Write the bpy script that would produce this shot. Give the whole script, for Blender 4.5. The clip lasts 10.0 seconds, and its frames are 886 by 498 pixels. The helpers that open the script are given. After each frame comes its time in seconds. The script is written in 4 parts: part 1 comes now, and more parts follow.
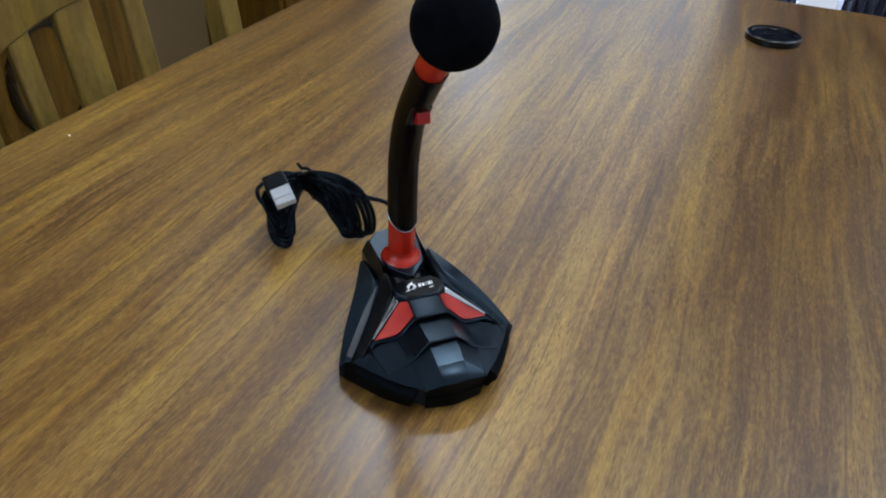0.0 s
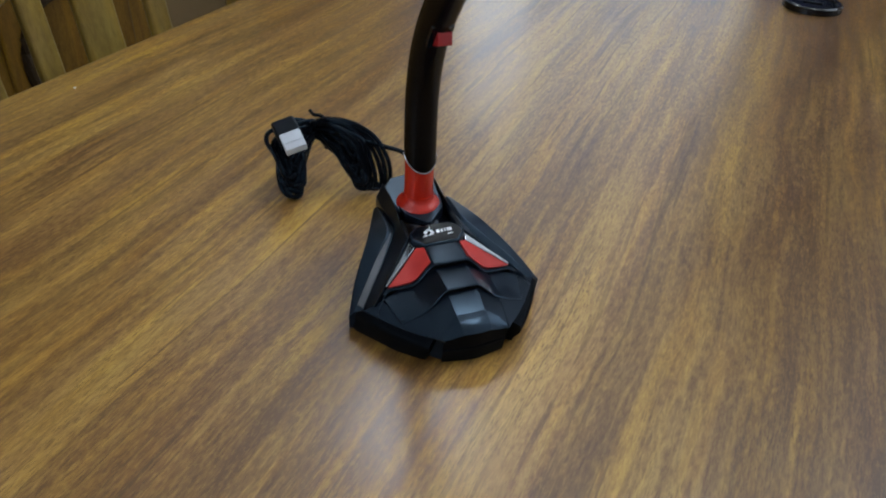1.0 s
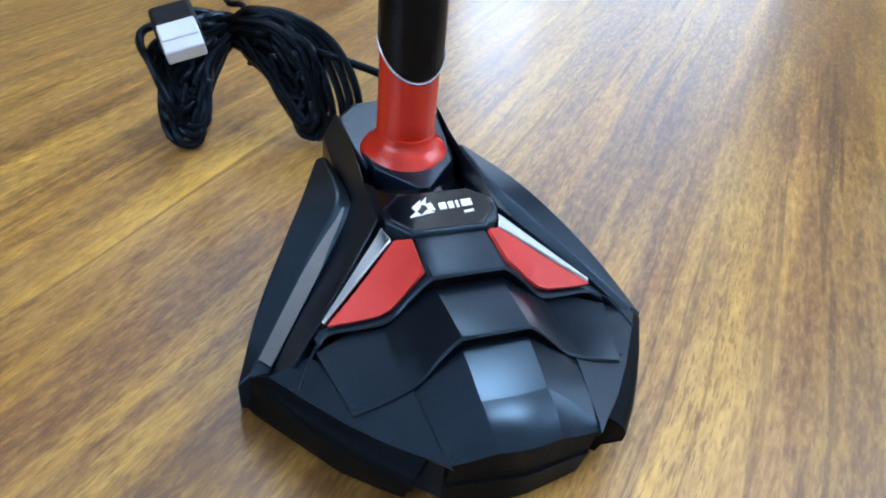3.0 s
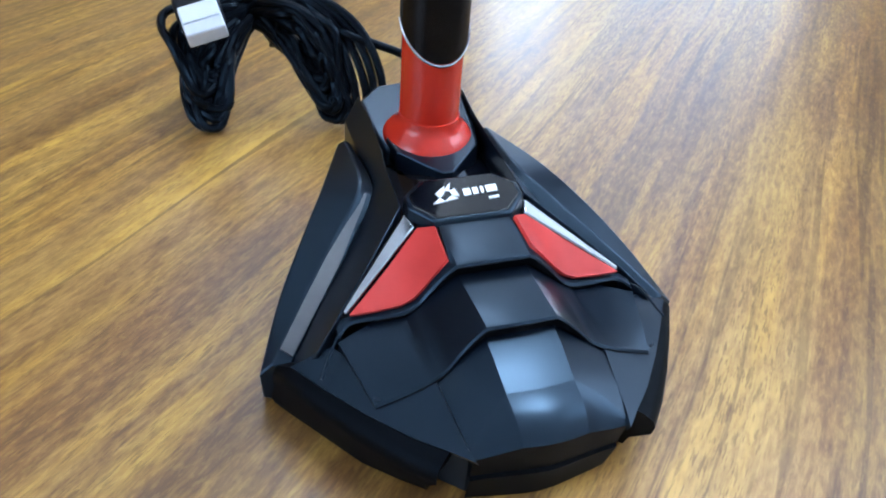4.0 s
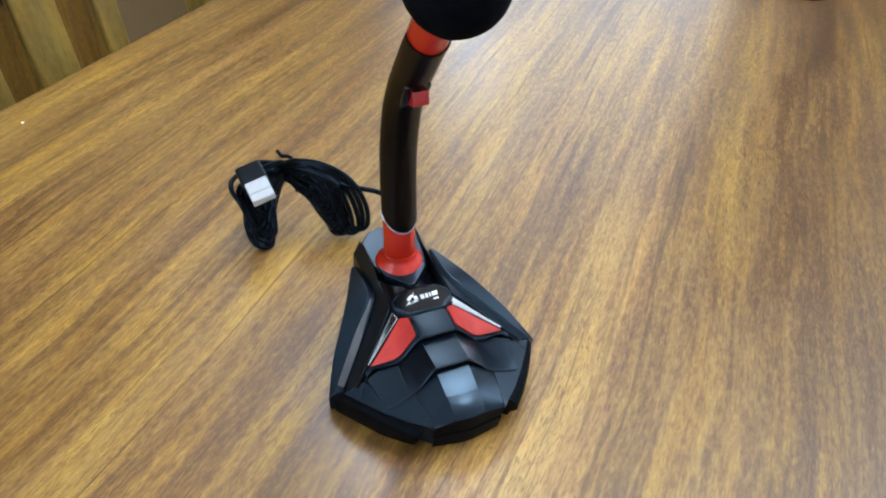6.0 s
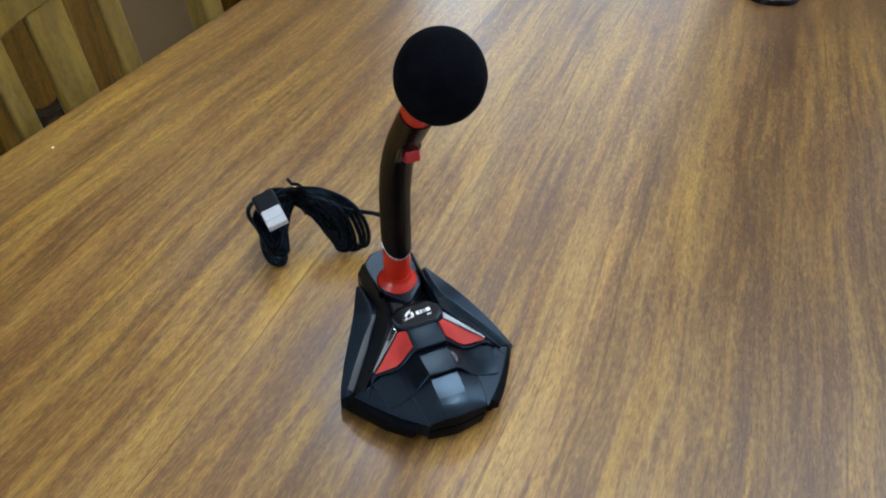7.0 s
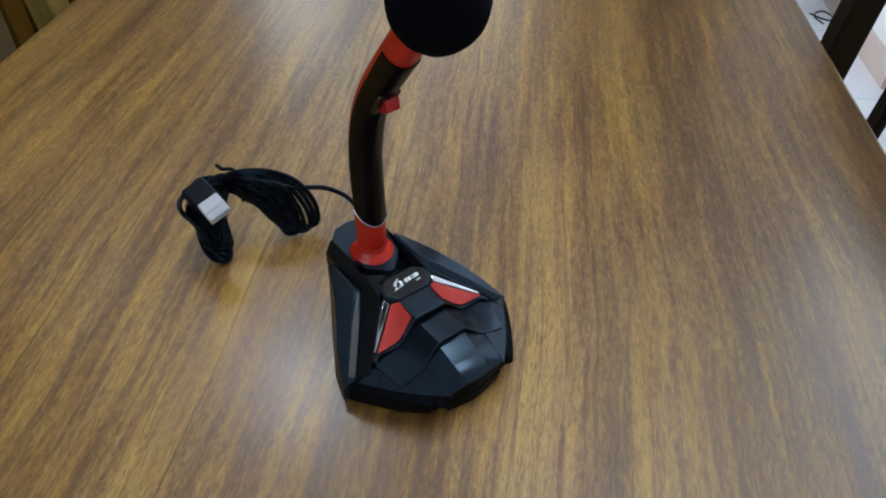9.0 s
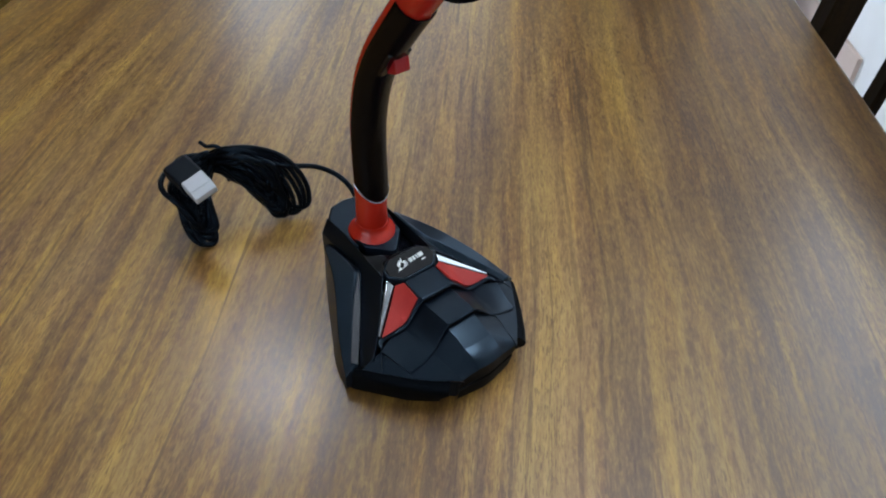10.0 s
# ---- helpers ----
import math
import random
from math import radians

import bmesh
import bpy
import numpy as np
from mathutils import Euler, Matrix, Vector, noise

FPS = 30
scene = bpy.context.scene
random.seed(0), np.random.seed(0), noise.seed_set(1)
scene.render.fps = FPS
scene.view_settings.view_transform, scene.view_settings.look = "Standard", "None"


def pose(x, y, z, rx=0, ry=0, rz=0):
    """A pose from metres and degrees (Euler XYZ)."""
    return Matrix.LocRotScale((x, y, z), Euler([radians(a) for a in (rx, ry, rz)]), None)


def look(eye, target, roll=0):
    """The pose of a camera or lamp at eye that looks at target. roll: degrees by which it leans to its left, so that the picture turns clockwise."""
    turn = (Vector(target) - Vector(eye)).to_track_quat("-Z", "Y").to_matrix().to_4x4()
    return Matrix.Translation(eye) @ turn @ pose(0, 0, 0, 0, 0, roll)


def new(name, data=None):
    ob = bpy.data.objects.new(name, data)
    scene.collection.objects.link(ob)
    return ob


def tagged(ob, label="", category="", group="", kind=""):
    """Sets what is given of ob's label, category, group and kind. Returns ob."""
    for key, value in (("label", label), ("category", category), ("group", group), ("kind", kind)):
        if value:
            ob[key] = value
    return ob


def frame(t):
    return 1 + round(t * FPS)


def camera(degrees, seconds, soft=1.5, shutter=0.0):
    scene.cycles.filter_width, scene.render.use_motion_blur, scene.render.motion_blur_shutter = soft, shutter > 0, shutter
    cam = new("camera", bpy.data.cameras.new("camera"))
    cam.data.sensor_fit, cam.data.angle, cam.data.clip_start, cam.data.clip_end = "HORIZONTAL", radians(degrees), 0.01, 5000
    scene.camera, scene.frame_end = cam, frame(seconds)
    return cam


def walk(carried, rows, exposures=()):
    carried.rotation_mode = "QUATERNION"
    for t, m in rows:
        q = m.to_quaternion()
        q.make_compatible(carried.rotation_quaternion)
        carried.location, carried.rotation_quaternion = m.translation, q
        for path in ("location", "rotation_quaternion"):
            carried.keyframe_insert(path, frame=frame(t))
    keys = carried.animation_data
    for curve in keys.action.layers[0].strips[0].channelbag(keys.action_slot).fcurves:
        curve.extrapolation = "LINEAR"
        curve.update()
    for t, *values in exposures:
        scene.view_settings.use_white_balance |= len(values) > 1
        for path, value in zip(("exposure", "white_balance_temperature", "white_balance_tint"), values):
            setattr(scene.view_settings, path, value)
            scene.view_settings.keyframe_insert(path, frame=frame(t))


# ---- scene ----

# ---------------- camera and walk ----------------
cam = camera(62.0, 10.0, soft=2.0)
PATH = [
    (0, (-0.1388, -0.3281, 0.3419), (0.0087, 0.0085, 0.0823), 3.29),
    (0.5, (-0.1426, -0.3414, 0.3060), (0.0001, -0.0055, 0.0428), 3.39),
    (1, (-0.1332, -0.3175, 0.2928), (0.0038, 0.0225, 0.0318), 3.11),
    (1.5, (-0.1136, -0.2432, 0.2361), (0.0339, 0.0933, -0.0237), 5.48),
    (2, (-0.0973, -0.1846, 0.1875), (0.0485, 0.1458, -0.0811), 6.63),
    (2.5, (-0.0710, -0.1506, 0.1565), (0.0770, 0.1873, -0.1012), 6.39),
    (4, (-0.0644, -0.1348, 0.1537), (0.0611, 0.2020, -0.1172), 4.47),
    (4.5, (-0.0633, -0.1347, 0.1545), (0.0676, 0.1947, -0.1227), 5.27),
    (5, (-0.0773, -0.1568, 0.1942), (0.0753, 0.1743, -0.0695), 5.56),
    (5.5, (-0.1103, -0.2074, 0.2588), (0.0438, 0.1104, -0.0200), 3.71),
    (5.7, (-0.1091, -0.2316, 0.2819), (0.0367, 0.0940, 0.0075), 2.20),
    (7, (-0.1220, -0.2911, 0.3833), (0.0176, 0.0236, 0.0935), 0.84),
    (7.5, (-0.1298, -0.3075, 0.3927), (0.0243, -0.0041, 0.0982), 1.62),
    (8, (-0.1394, -0.2887, 0.3829), (0.0246, 0.0044, 0.0834), 0.83),
    (8.5, (-0.1492, -0.2594, 0.3703), (0.0348, 0.0197, 0.0691), -0.20),
    (9, (-0.1736, -0.2389, 0.3493), (0.0310, 0.0280, 0.0502), -0.30),
    (9.5, (-0.1985, -0.2181, 0.3326), (0.0128, 0.0415, 0.0319), 0.37),
    (10, (-0.1843, -0.2161, 0.3206), (0.0367, 0.0387, 0.0228), 1.50),
]
EXPOSURE = [(0.0, -0.22, 6500, 10), (1.0, -0.22, 6500, 10), (1.5, 0.00, 6400, 10), (2.0, 0.30, 6200, 10), (2.5, 0.66, 5850, 10), (4.5, 0.88, 5650, 10), (5.0, 0.90, 5900, 10), (5.5, 0.80, 6400, 10), (7.0, 0.20, 6500, 10), (7.5, -0.15, 6500, 10), (8.0, -0.22, 6500, 10), (9.0, -0.28, 6500, 10), (10.0, -0.29, 6500, 10)]
walk(cam, [(t, look(e, g, r)) for t, e, g, r in PATH], EXPOSURE)

# ---------------- plan ----------------
# The microphone stands at the origin, facing -y. The table and the room are turned by TURN about z:
# u runs across the table, v along it.
TURN = -44.33
FLOOR_Z = -0.75
CEIL_Z = 1.95
TABLE_U = (-0.479, 0.350)
TABLE_V = (-0.62, 1.026)
ROOM_U = (-1.55, 1.11)
ROOM_V = (-2.2, 2.62)
ROOM = pose(0, 0, 0, 0, 0, TURN)


def at(u, v, z=0.0, turn=0.0):
    """A pose in the room's own directions."""
    return ROOM @ pose(u, v, z, 0, 0, turn)


# ---------------- world and lights ----------------
world = bpy.data.worlds.new("sky")
scene.world = world
world.use_nodes = True
wn = world.node_tree
sky = wn.nodes.new("ShaderNodeTexSky")
sky.sky_type = "NISHITA"
sky.sun_disc = False
sky.sun_elevation = radians(38)
sky.sun_rotation = radians(200)
wn.links.new(sky.outputs[0], wn.nodes["Background"].inputs[0])
wn.nodes["Background"].inputs[1].default_value = 0.12

sun_data = bpy.data.lights.new("sun", "SUN")
sun_data.energy, sun_data.angle, sun_data.color = 2.5, radians(12), (1.0, 0.95, 0.88)
sun = new("sun", sun_data)
sun.matrix_world = ROOM @ look((0, 6, 5), (0.5, 3.4, 0))


V_LAMP = ROOM_V[1] + 0.05


def window_lamp(name, u, v, z, turn, w, h, watts, colour):
    data = bpy.data.lights.new(name, "AREA")
    data.shape, data.size, data.size_y, data.energy, data.color = "RECTANGLE", w, h, watts, colour
    ob = new(name, data)
    ob.matrix_world = at(u, v, z, turn) @ pose(0, 0, 0, -90, 0, 0)
    return ob


WIN = (-1.08, -0.76, 0.48, 1.25)      # u0, u1, z0, z1 of the window in the far wall
FAR = (-0.70, 0.06, 0.35, 1.85)      # an unseen wide window beside it, added for the broad sheen on the table
DOOR = (0.295, 0.460, FLOOR_Z, 0.0)    # the gap of the balcony door in the same wall
SIDE = (0.35, 1.80, 0.75, 1.85)     # v0, v1, z0, z1 of an unseen tall opening, added in the side wall as light
REAR = (-1.50, -0.40, 0.50, 1.85)     # u0, u1, z0, z1 of an unseen high window, added behind the camera to brighten the near table
BLUE = (0.76, 0.88, 1.0)
window_lamp("window_daylight", (WIN[0] + WIN[1]) / 2, V_LAMP, (WIN[2] + WIN[3]) / 2, 0, WIN[1] - WIN[0], WIN[3] - WIN[2], 1.9, BLUE)
window_lamp("added_far_window_light", (FAR[0] + FAR[1]) / 2, V_LAMP, (FAR[2] + FAR[3]) / 2, 0, FAR[1] - FAR[0], FAR[3] - FAR[2], 2.3, BLUE)
window_lamp("door_daylight", (DOOR[0] + DOOR[1]) / 2, ROOM_V[1] - 0.005, (DOOR[2] + DOOR[3]) / 2, 0, DOOR[1] - DOOR[0], DOOR[3] - DOOR[2], 22.0, BLUE)
window_lamp("added_side_light", ROOM_U[1] + 0.14, (SIDE[0] + SIDE[1]) / 2, (SIDE[2] + SIDE[3]) / 2, -90, SIDE[1] - SIDE[0] - 0.02, SIDE[3] - SIDE[2] - 0.02, 20, BLUE)
window_lamp("added_rear_light", (REAR[0] + REAR[1]) / 2, ROOM_V[0] - 0.05, (REAR[2] + REAR[3]) / 2, 180, REAR[1] - REAR[0], REAR[3] - REAR[2], 14, BLUE)
scene.view_settings.exposure = 0.0


# ---------------- material helpers ----------------
def material(name):
    m = bpy.data.materials.new(name)
    m.use_nodes = True
    nt = m.node_tree
    return m, nt, nt.nodes["Principled BSDF"]


def node(nt, kind, **values):
    nd = nt.nodes.new(kind)
    for key, value in values.items():
        nd.inputs[key.replace("_", " ")].default_value = value
    return nd


def coords(nt, scale=(1, 1, 1), rot=(0, 0, 0)):
    tc = nt.nodes.new("ShaderNodeTexCoord")
    mp = nt.nodes.new("ShaderNodeMapping")
    mp.inputs["Scale"].default_value = scale
    mp.inputs["Rotation"].default_value = rot
    nt.links.new(tc.outputs["Object"], mp.inputs["Vector"])
    return mp.outputs["Vector"]


def noise_tex(nt, vec, scale, detail=4.0, rough=0.55, distort=0.0):
    nd = node(nt, "ShaderNodeTexNoise", Scale=scale, Detail=detail, Roughness=rough, Distortion=distort)
    nt.links.new(vec, nd.inputs["Vector"])
    return nd.outputs["Fac"]


def ramp(nt, fac, stops):
    nd = nt.nodes.new("ShaderNodeValToRGB")
    el = nd.color_ramp.elements
    el[0].position, el[0].color = stops[0][0], (*stops[0][1], 1)
    el[1].position, el[1].color = stops[-1][0], (*stops[-1][1], 1)
    for pos, col in stops[1:-1]:
        e = el.new(pos)
        e.color = (*col, 1)
    nt.links.new(fac, nd.inputs["Fac"])
    return nd.outputs["Color"]


def mix(nt, fac, a, b, mode="MIX"):
    nd = nt.nodes.new("ShaderNodeMix")
    nd.data_type, nd.blend_type = "RGBA", mode
    for value, sock in ((fac, nd.inputs[0]), (a, nd.inputs[6]), (b, nd.inputs[7])):
        if isinstance(value, bpy.types.NodeSocket):
            nt.links.new(value, sock)
        elif sock == nd.inputs[0]:
            sock.default_value = value
        else:
            sock.default_value = (*value, 1)
    return nd.outputs[2]


def scaled(nt, fac, low, high, a=0.0, b=1.0):
    nd = nt.nodes.new("ShaderNodeMapRange")
    nd.inputs[1].default_value, nd.inputs[2].default_value = a, b
    nd.inputs[3].default_value, nd.inputs[4].default_value = low, high
    nt.links.new(fac, nd.inputs[0])
    return nd.outputs[0]


def bump(nt, bsdf, fac, strength, distance):
    nd = node(nt, "ShaderNodeBump", Strength=strength, Distance=distance)
    nt.links.new(fac, nd.inputs["Height"])
    nt.links.new(nd.outputs["Normal"], bsdf.inputs["Normal"])


def simple(name, colour, rough, metal=0.0, vary=0.15, grain=400.0, bump_mm=0.02, spec=0.5, coat=0.0, tint=(1, 1, 1)):
    """A surface with grain at two scales: blotches and fine grain."""
    m, nt, b = material(name)
    vec = coords(nt)
    big = noise_tex(nt, vec, grain / 12, 3)
    fine = noise_tex(nt, vec, grain, 3)
    dark = tuple(c * (1 - vary) for c in colour)
    light = tuple(min(1, c * (1 + vary)) for c in colour)
    col = ramp(nt, big, [(0.3, dark), (0.7, light)])
    nt.links.new(col, b.inputs["Base Color"])
    nt.links.new(scaled(nt, big, rough * (1 - vary * 0.4), min(1, rough * (1 + vary * 0.4)), 0.3, 0.7), b.inputs["Roughness"])
    b.inputs["Metallic"].default_value = metal
    b.inputs["Specular IOR Level"].default_value = spec
    b.inputs["Specular Tint"].default_value = (*tint, 1)
    b.inputs["Coat Weight"].default_value = coat
    b.inputs["Coat Roughness"].default_value = 0.08
    if bump_mm > 0:
        bump(nt, b, fine, 0.5, bump_mm / 1000)
    return m


def math_node(nt, op, a, b=None, c=None):
    nd = nt.nodes.new("ShaderNodeMath")
    nd.operation = op
    for i, v in enumerate((a, b, c)):
        if isinstance(v, bpy.types.NodeSocket):
            nt.links.new(v, nd.inputs[i])
        elif v is not None:
            nd.inputs[i].default_value = v
    return nd.outputs[0]


def wood(name, stops, across=38.0, along=2.2, rough=0.3, coat=0.0, pores=True, axis=1, spec=0.5, tones=()):
    """Long grain along one axis of the object: broad bands, streaks, fine fibres and short dark pores."""
    m, nt, b = material(name)
    wave = nt.nodes.new("ShaderNodeTexNoise")
    wave.inputs["Scale"].default_value = 3.0
    wave.inputs["Detail"].default_value = 2.0
    tc = nt.nodes.new("ShaderNodeTexCoord")
    nt.links.new(tc.outputs["Object"], wave.inputs["Vector"])
    off = nt.nodes.new("ShaderNodeVectorMath")
    off.operation = "MULTIPLY_ADD"
    off.inputs[1].default_value = (0.025, 0.025, 0.025)
    nt.links.new(wave.outputs["Color"], off.inputs[0])
    nt.links.new(tc.outputs["Object"], off.inputs[2])

    def stretch(s, l):
        v = [s, s, s]
        v[axis] = l
        mp = nt.nodes.new("ShaderNodeMapping")
        mp.inputs["Scale"].default_value = v
        nt.links.new(off.outputs[0], mp.inputs["Vector"])
        return mp.outputs["Vector"]
    bands = noise_tex(nt, stretch(across * 0.55, along * 0.5), 1.0, 2, 0.5, 0.2)
    streak = noise_tex(nt, stretch(across * 3.2, along * 2.0), 1.0, 4, 0.62, 0.25)
    fibre = noise_tex(nt, stretch(across * 15, along * 36), 1.0, 3, 0.65, 0.3)
    fleck = noise_tex(nt, stretch(across * 7.0, along * 20), 1.0, 4, 0.7, 0.8)
    total = math_node(nt, "MULTIPLY_ADD", bands, 0.58, -0.055)
    total = math_node(nt, "MULTIPLY_ADD", scaled(nt, streak, -0.07, 1.07), 0.50, total)
    total = math_node(nt, "MULTIPLY_ADD", scaled(nt, fleck, -0.5, 0.5), 0.30, total)
    total = math_node(nt, "MULTIPLY_ADD", scaled(nt, fibre, -0.5, 0.5), 0.40, total)
    col = ramp(nt, total, stops)
    cast = noise_tex(nt, stretch(across * 0.9, along * 1.1), 1.0, 3, 0.6)
    col = mix(nt, scaled(nt, cast, 0.0, 0.70, 0.42, 0.62), col, (0.92, 0.86, 1.06), "MULTIPLY")
    gold = noise_tex(nt, stretch(across * 1.6, along * 1.7), 1.0, 3, 0.6)
    col = mix(nt, scaled(nt, gold, 0.0, 0.90, 0.46, 0.62), col, (1.16, 1.12, 0.76), "MULTIPLY")
    if pores:
        thin = noise_tex(nt, stretch(across * 5.5, along * 0.8), 1.0, 3, 0.62, 0.5)
        where = noise_tex(nt, stretch(across * 0.8, along * 0.9), 1.0, 2)
        line = math_node(nt, "MULTIPLY", scaled(nt, thin, 0.0, 1.0, 0.54, 0.62), scaled(nt, where, 0.16, 0.66, 0.42, 0.58))
        col = mix(nt, line, col, tuple(c * 0.80 for c in stops[0][1]))
        p = noise_tex(nt, stretch(across * 34, along * 40), 1.0, 2, 0.6)
        gate = noise_tex(nt, stretch(across * 1.1, along * 2.6), 1.0, 2)
        amount = math_node(nt, "MULTIPLY", scaled(nt, p, 0.0, 1.0, 0.53, 0.64), scaled(nt, gate, 0.08, 0.58, 0.40, 0.60))
        col = mix(nt, amount, col, tuple(c * 0.75 for c in stops[0][1]))
        p2 = noise_tex(nt, stretch(across * 22, along * 70), 1.0, 2, 0.6)
        col = mix(nt, scaled(nt, p2, 0.0, 0.18, 0.55, 0.66), col, stops[-1][1])
    # Tones across the width: veneer strips, and shade put in towards the right edge.
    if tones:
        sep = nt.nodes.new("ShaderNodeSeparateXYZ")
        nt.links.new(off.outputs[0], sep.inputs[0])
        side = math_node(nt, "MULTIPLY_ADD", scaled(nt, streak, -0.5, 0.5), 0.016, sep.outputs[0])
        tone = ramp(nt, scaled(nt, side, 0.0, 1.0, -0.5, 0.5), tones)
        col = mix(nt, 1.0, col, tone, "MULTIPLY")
    nt.links.new(col, b.inputs["Base Color"])
    nt.links.new(scaled(nt, streak, rough * 0.85, rough * 1.2, 0.3, 0.7), b.inputs["Roughness"])
    b.inputs["Specular IOR Level"].default_value = spec
    b.inputs["Coat Weight"].default_value = coat
    b.inputs["Coat Roughness"].default_value = 0.24
    bump(nt, b, fibre, 0.25, 0.0002)
    return m


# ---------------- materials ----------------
# Tones: paler veneer strip mid-right; the last three darken for shade at the right.
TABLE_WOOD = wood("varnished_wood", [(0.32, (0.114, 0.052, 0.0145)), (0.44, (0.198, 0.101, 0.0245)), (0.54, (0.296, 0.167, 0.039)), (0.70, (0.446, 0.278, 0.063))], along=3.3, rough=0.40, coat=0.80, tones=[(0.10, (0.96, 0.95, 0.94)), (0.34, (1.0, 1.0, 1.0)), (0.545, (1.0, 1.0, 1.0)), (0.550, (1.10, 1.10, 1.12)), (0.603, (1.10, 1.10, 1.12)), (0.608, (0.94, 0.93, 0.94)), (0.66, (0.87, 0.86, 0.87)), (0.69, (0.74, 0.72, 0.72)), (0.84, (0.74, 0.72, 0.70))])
PALE_WOOD = wood("pale_varnished_pine", [(0.35, (0.150, 0.096, 0.020)), (0.5, (0.200, 0.132, 0.030)), (0.68, (0.250, 0.170, 0.044))], across=30, along=3, rough=0.4, pores=False, axis=2, spec=0.2)
# Dark brown of rings and plinths; also the right chair's backlit shade as colour.
DARK_AND_SHADED_WOOD = wood("dark_and_shaded_wood", [(0.35, (0.012, 0.0065, 0.0025)), (0.5, (0.018, 0.0100, 0.0036)), (0.68, (0.024, 0.0130, 0.0045))], across=30, along=3, rough=0.6, pores=False, axis=2, spec=0.08)
BROWN_WOOD = wood("brown_carved_wood", [(0.35, (0.062, 0.029, 0.0035)), (0.5, (0.096, 0.048, 0.006)), (0.68, (0.135, 0.070, 0.010))], across=25, along=3, rough=0.65, pores=False, axis=2, spec=0.06)
BLACK_SATIN = simple("satin_black_plastic", (0.0028, 0.0045, 0.0085), 0.29, vary=0.03, grain=2500, bump_mm=0.0, spec=0.46, tint=(0.47, 0.73, 1.0))
BLACK_RUBBER = simple("soft_black_rubber", (0.0028, 0.0043, 0.0080), 0.34, vary=0.08, grain=3000, bump_mm=0.0, spec=0.44, tint=(0.45, 0.72, 1.0))
GRIP_BLACK = simple("dark_grip_plastic", (0.0030, 0.0026, 0.0028), 0.24, vary=0.05, grain=2500, bump_mm=0.0, spec=0.13)
BLACK_GLOSS = simple("glossy_black_plastic", (0.0025, 0.003, 0.005), 0.09, vary=0.05, grain=300, bump_mm=0.0, spec=0.4)
CAP_BLACK = simple("black_lens_cap_plastic", (0.003, 0.0035, 0.005), 0.20, vary=0.05, grain=600, bump_mm=0.0, spec=0.35)
# Lighter grey that paints the window's reflection on the left wing's bevel.
WING_SHEEN_GREY = simple("grey_wing_sheen", (0.075, 0.080, 0.090), 0.34, vary=0.05, grain=1500, bump_mm=0.0)
RED_SATIN = simple("satin_red_plastic", (0.43, 0.033, 0.027), 0.50, vary=0.05, grain=2500, bump_mm=0.008, spec=0.25)
RED_GLOSS = simple("glossy_red_lacquer", (0.47, 0.019, 0.008), 0.22, vary=0.04, grain=600, bump_mm=0.003)
CHROME = simple("silver_trim", (0.34, 0.36, 0.39), 0.09, metal=1.0, vary=0.05, grain=500, bump_mm=0.002)
SILVER = simple("bright_silver_line", (0.42, 0.42, 0.46), 0.2, metal=1.0, vary=0.03, grain=500, bump_mm=0.0)
SWITCH_RED = simple("dark_red_switch_plastic", (0.34, 0.012, 0.014), 0.22, vary=0.04, grain=900, bump_mm=0.0)
# Shade under the plate edges put into a black; also on panel beds, slot.
SHADE_AND_BED_BLACK = simple("matt_black_shade_and_bed", (0.0025, 0.0028, 0.0036), 0.55, vary=0.05, grain=2500, bump_mm=0.0, spec=0.06)
SKIRT_BLACK = simple("matt_black_skirt_plastic", (0.0026, 0.0028, 0.0036), 0.48, vary=0.05, grain=2500, bump_mm=0.0, spec=0.05, tint=(0.45, 0.72, 1.0))
FOAM = simple("black_foam", (0.0030, 0.0036, 0.0056), 0.95, vary=0.4, grain=1800, bump_mm=0.5, spec=0.03)
CABLE_BLACK = simple("black_cable_sheath", (0.0025, 0.0030, 0.0045), 0.30, vary=0.1, grain=1500, bump_mm=0.0, spec=0.13, tint=(0.45, 0.72, 1.0))
PLUG_BLACK = simple("textured_plug_plastic", (0.0045, 0.0052, 0.0075), 0.55, vary=0.3, grain=1400, bump_mm=0.08, spec=0.22, tint=(0.6, 0.8, 1.0))
WHITE_CAP = simple("milky_white_plastic", (0.50, 0.53, 0.57), 0.35, vary=0.04, grain=800, bump_mm=0.005)
WHITE_INK = simple("white_print", (0.85, 0.86, 0.88), 0.4, vary=0.03, grain=2000, bump_mm=0.0)
PLASTER = simple("white_wall_paint", (0.84, 0.84, 0.84), 0.75, vary=0.03, grain=60, bump_mm=0.3)
CEILING_PAINT = simple("white_ceiling_paint", (0.84, 0.84, 0.83), 0.85, vary=0.02, grain=40, bump_mm=0.2)
TILE = simple("white_glazed_tile", (0.80, 0.82, 0.86), 0.18, vary=0.04, grain=25, bump_mm=0.1)
GROUT = simple("grey_grout", (0.45, 0.45, 0.45), 0.8, vary=0.1, grain=200, bump_mm=0.2)
SKIRT = simple("beige_tile_skirting", (0.62, 0.48, 0.41), 0.35, vary=0.08, grain=60, bump_mm=0.1)
FRAME_PAINT = simple("white_window_paint", (0.78, 0.79, 0.80), 0.4, vary=0.03, grain=120, bump_mm=0.05)


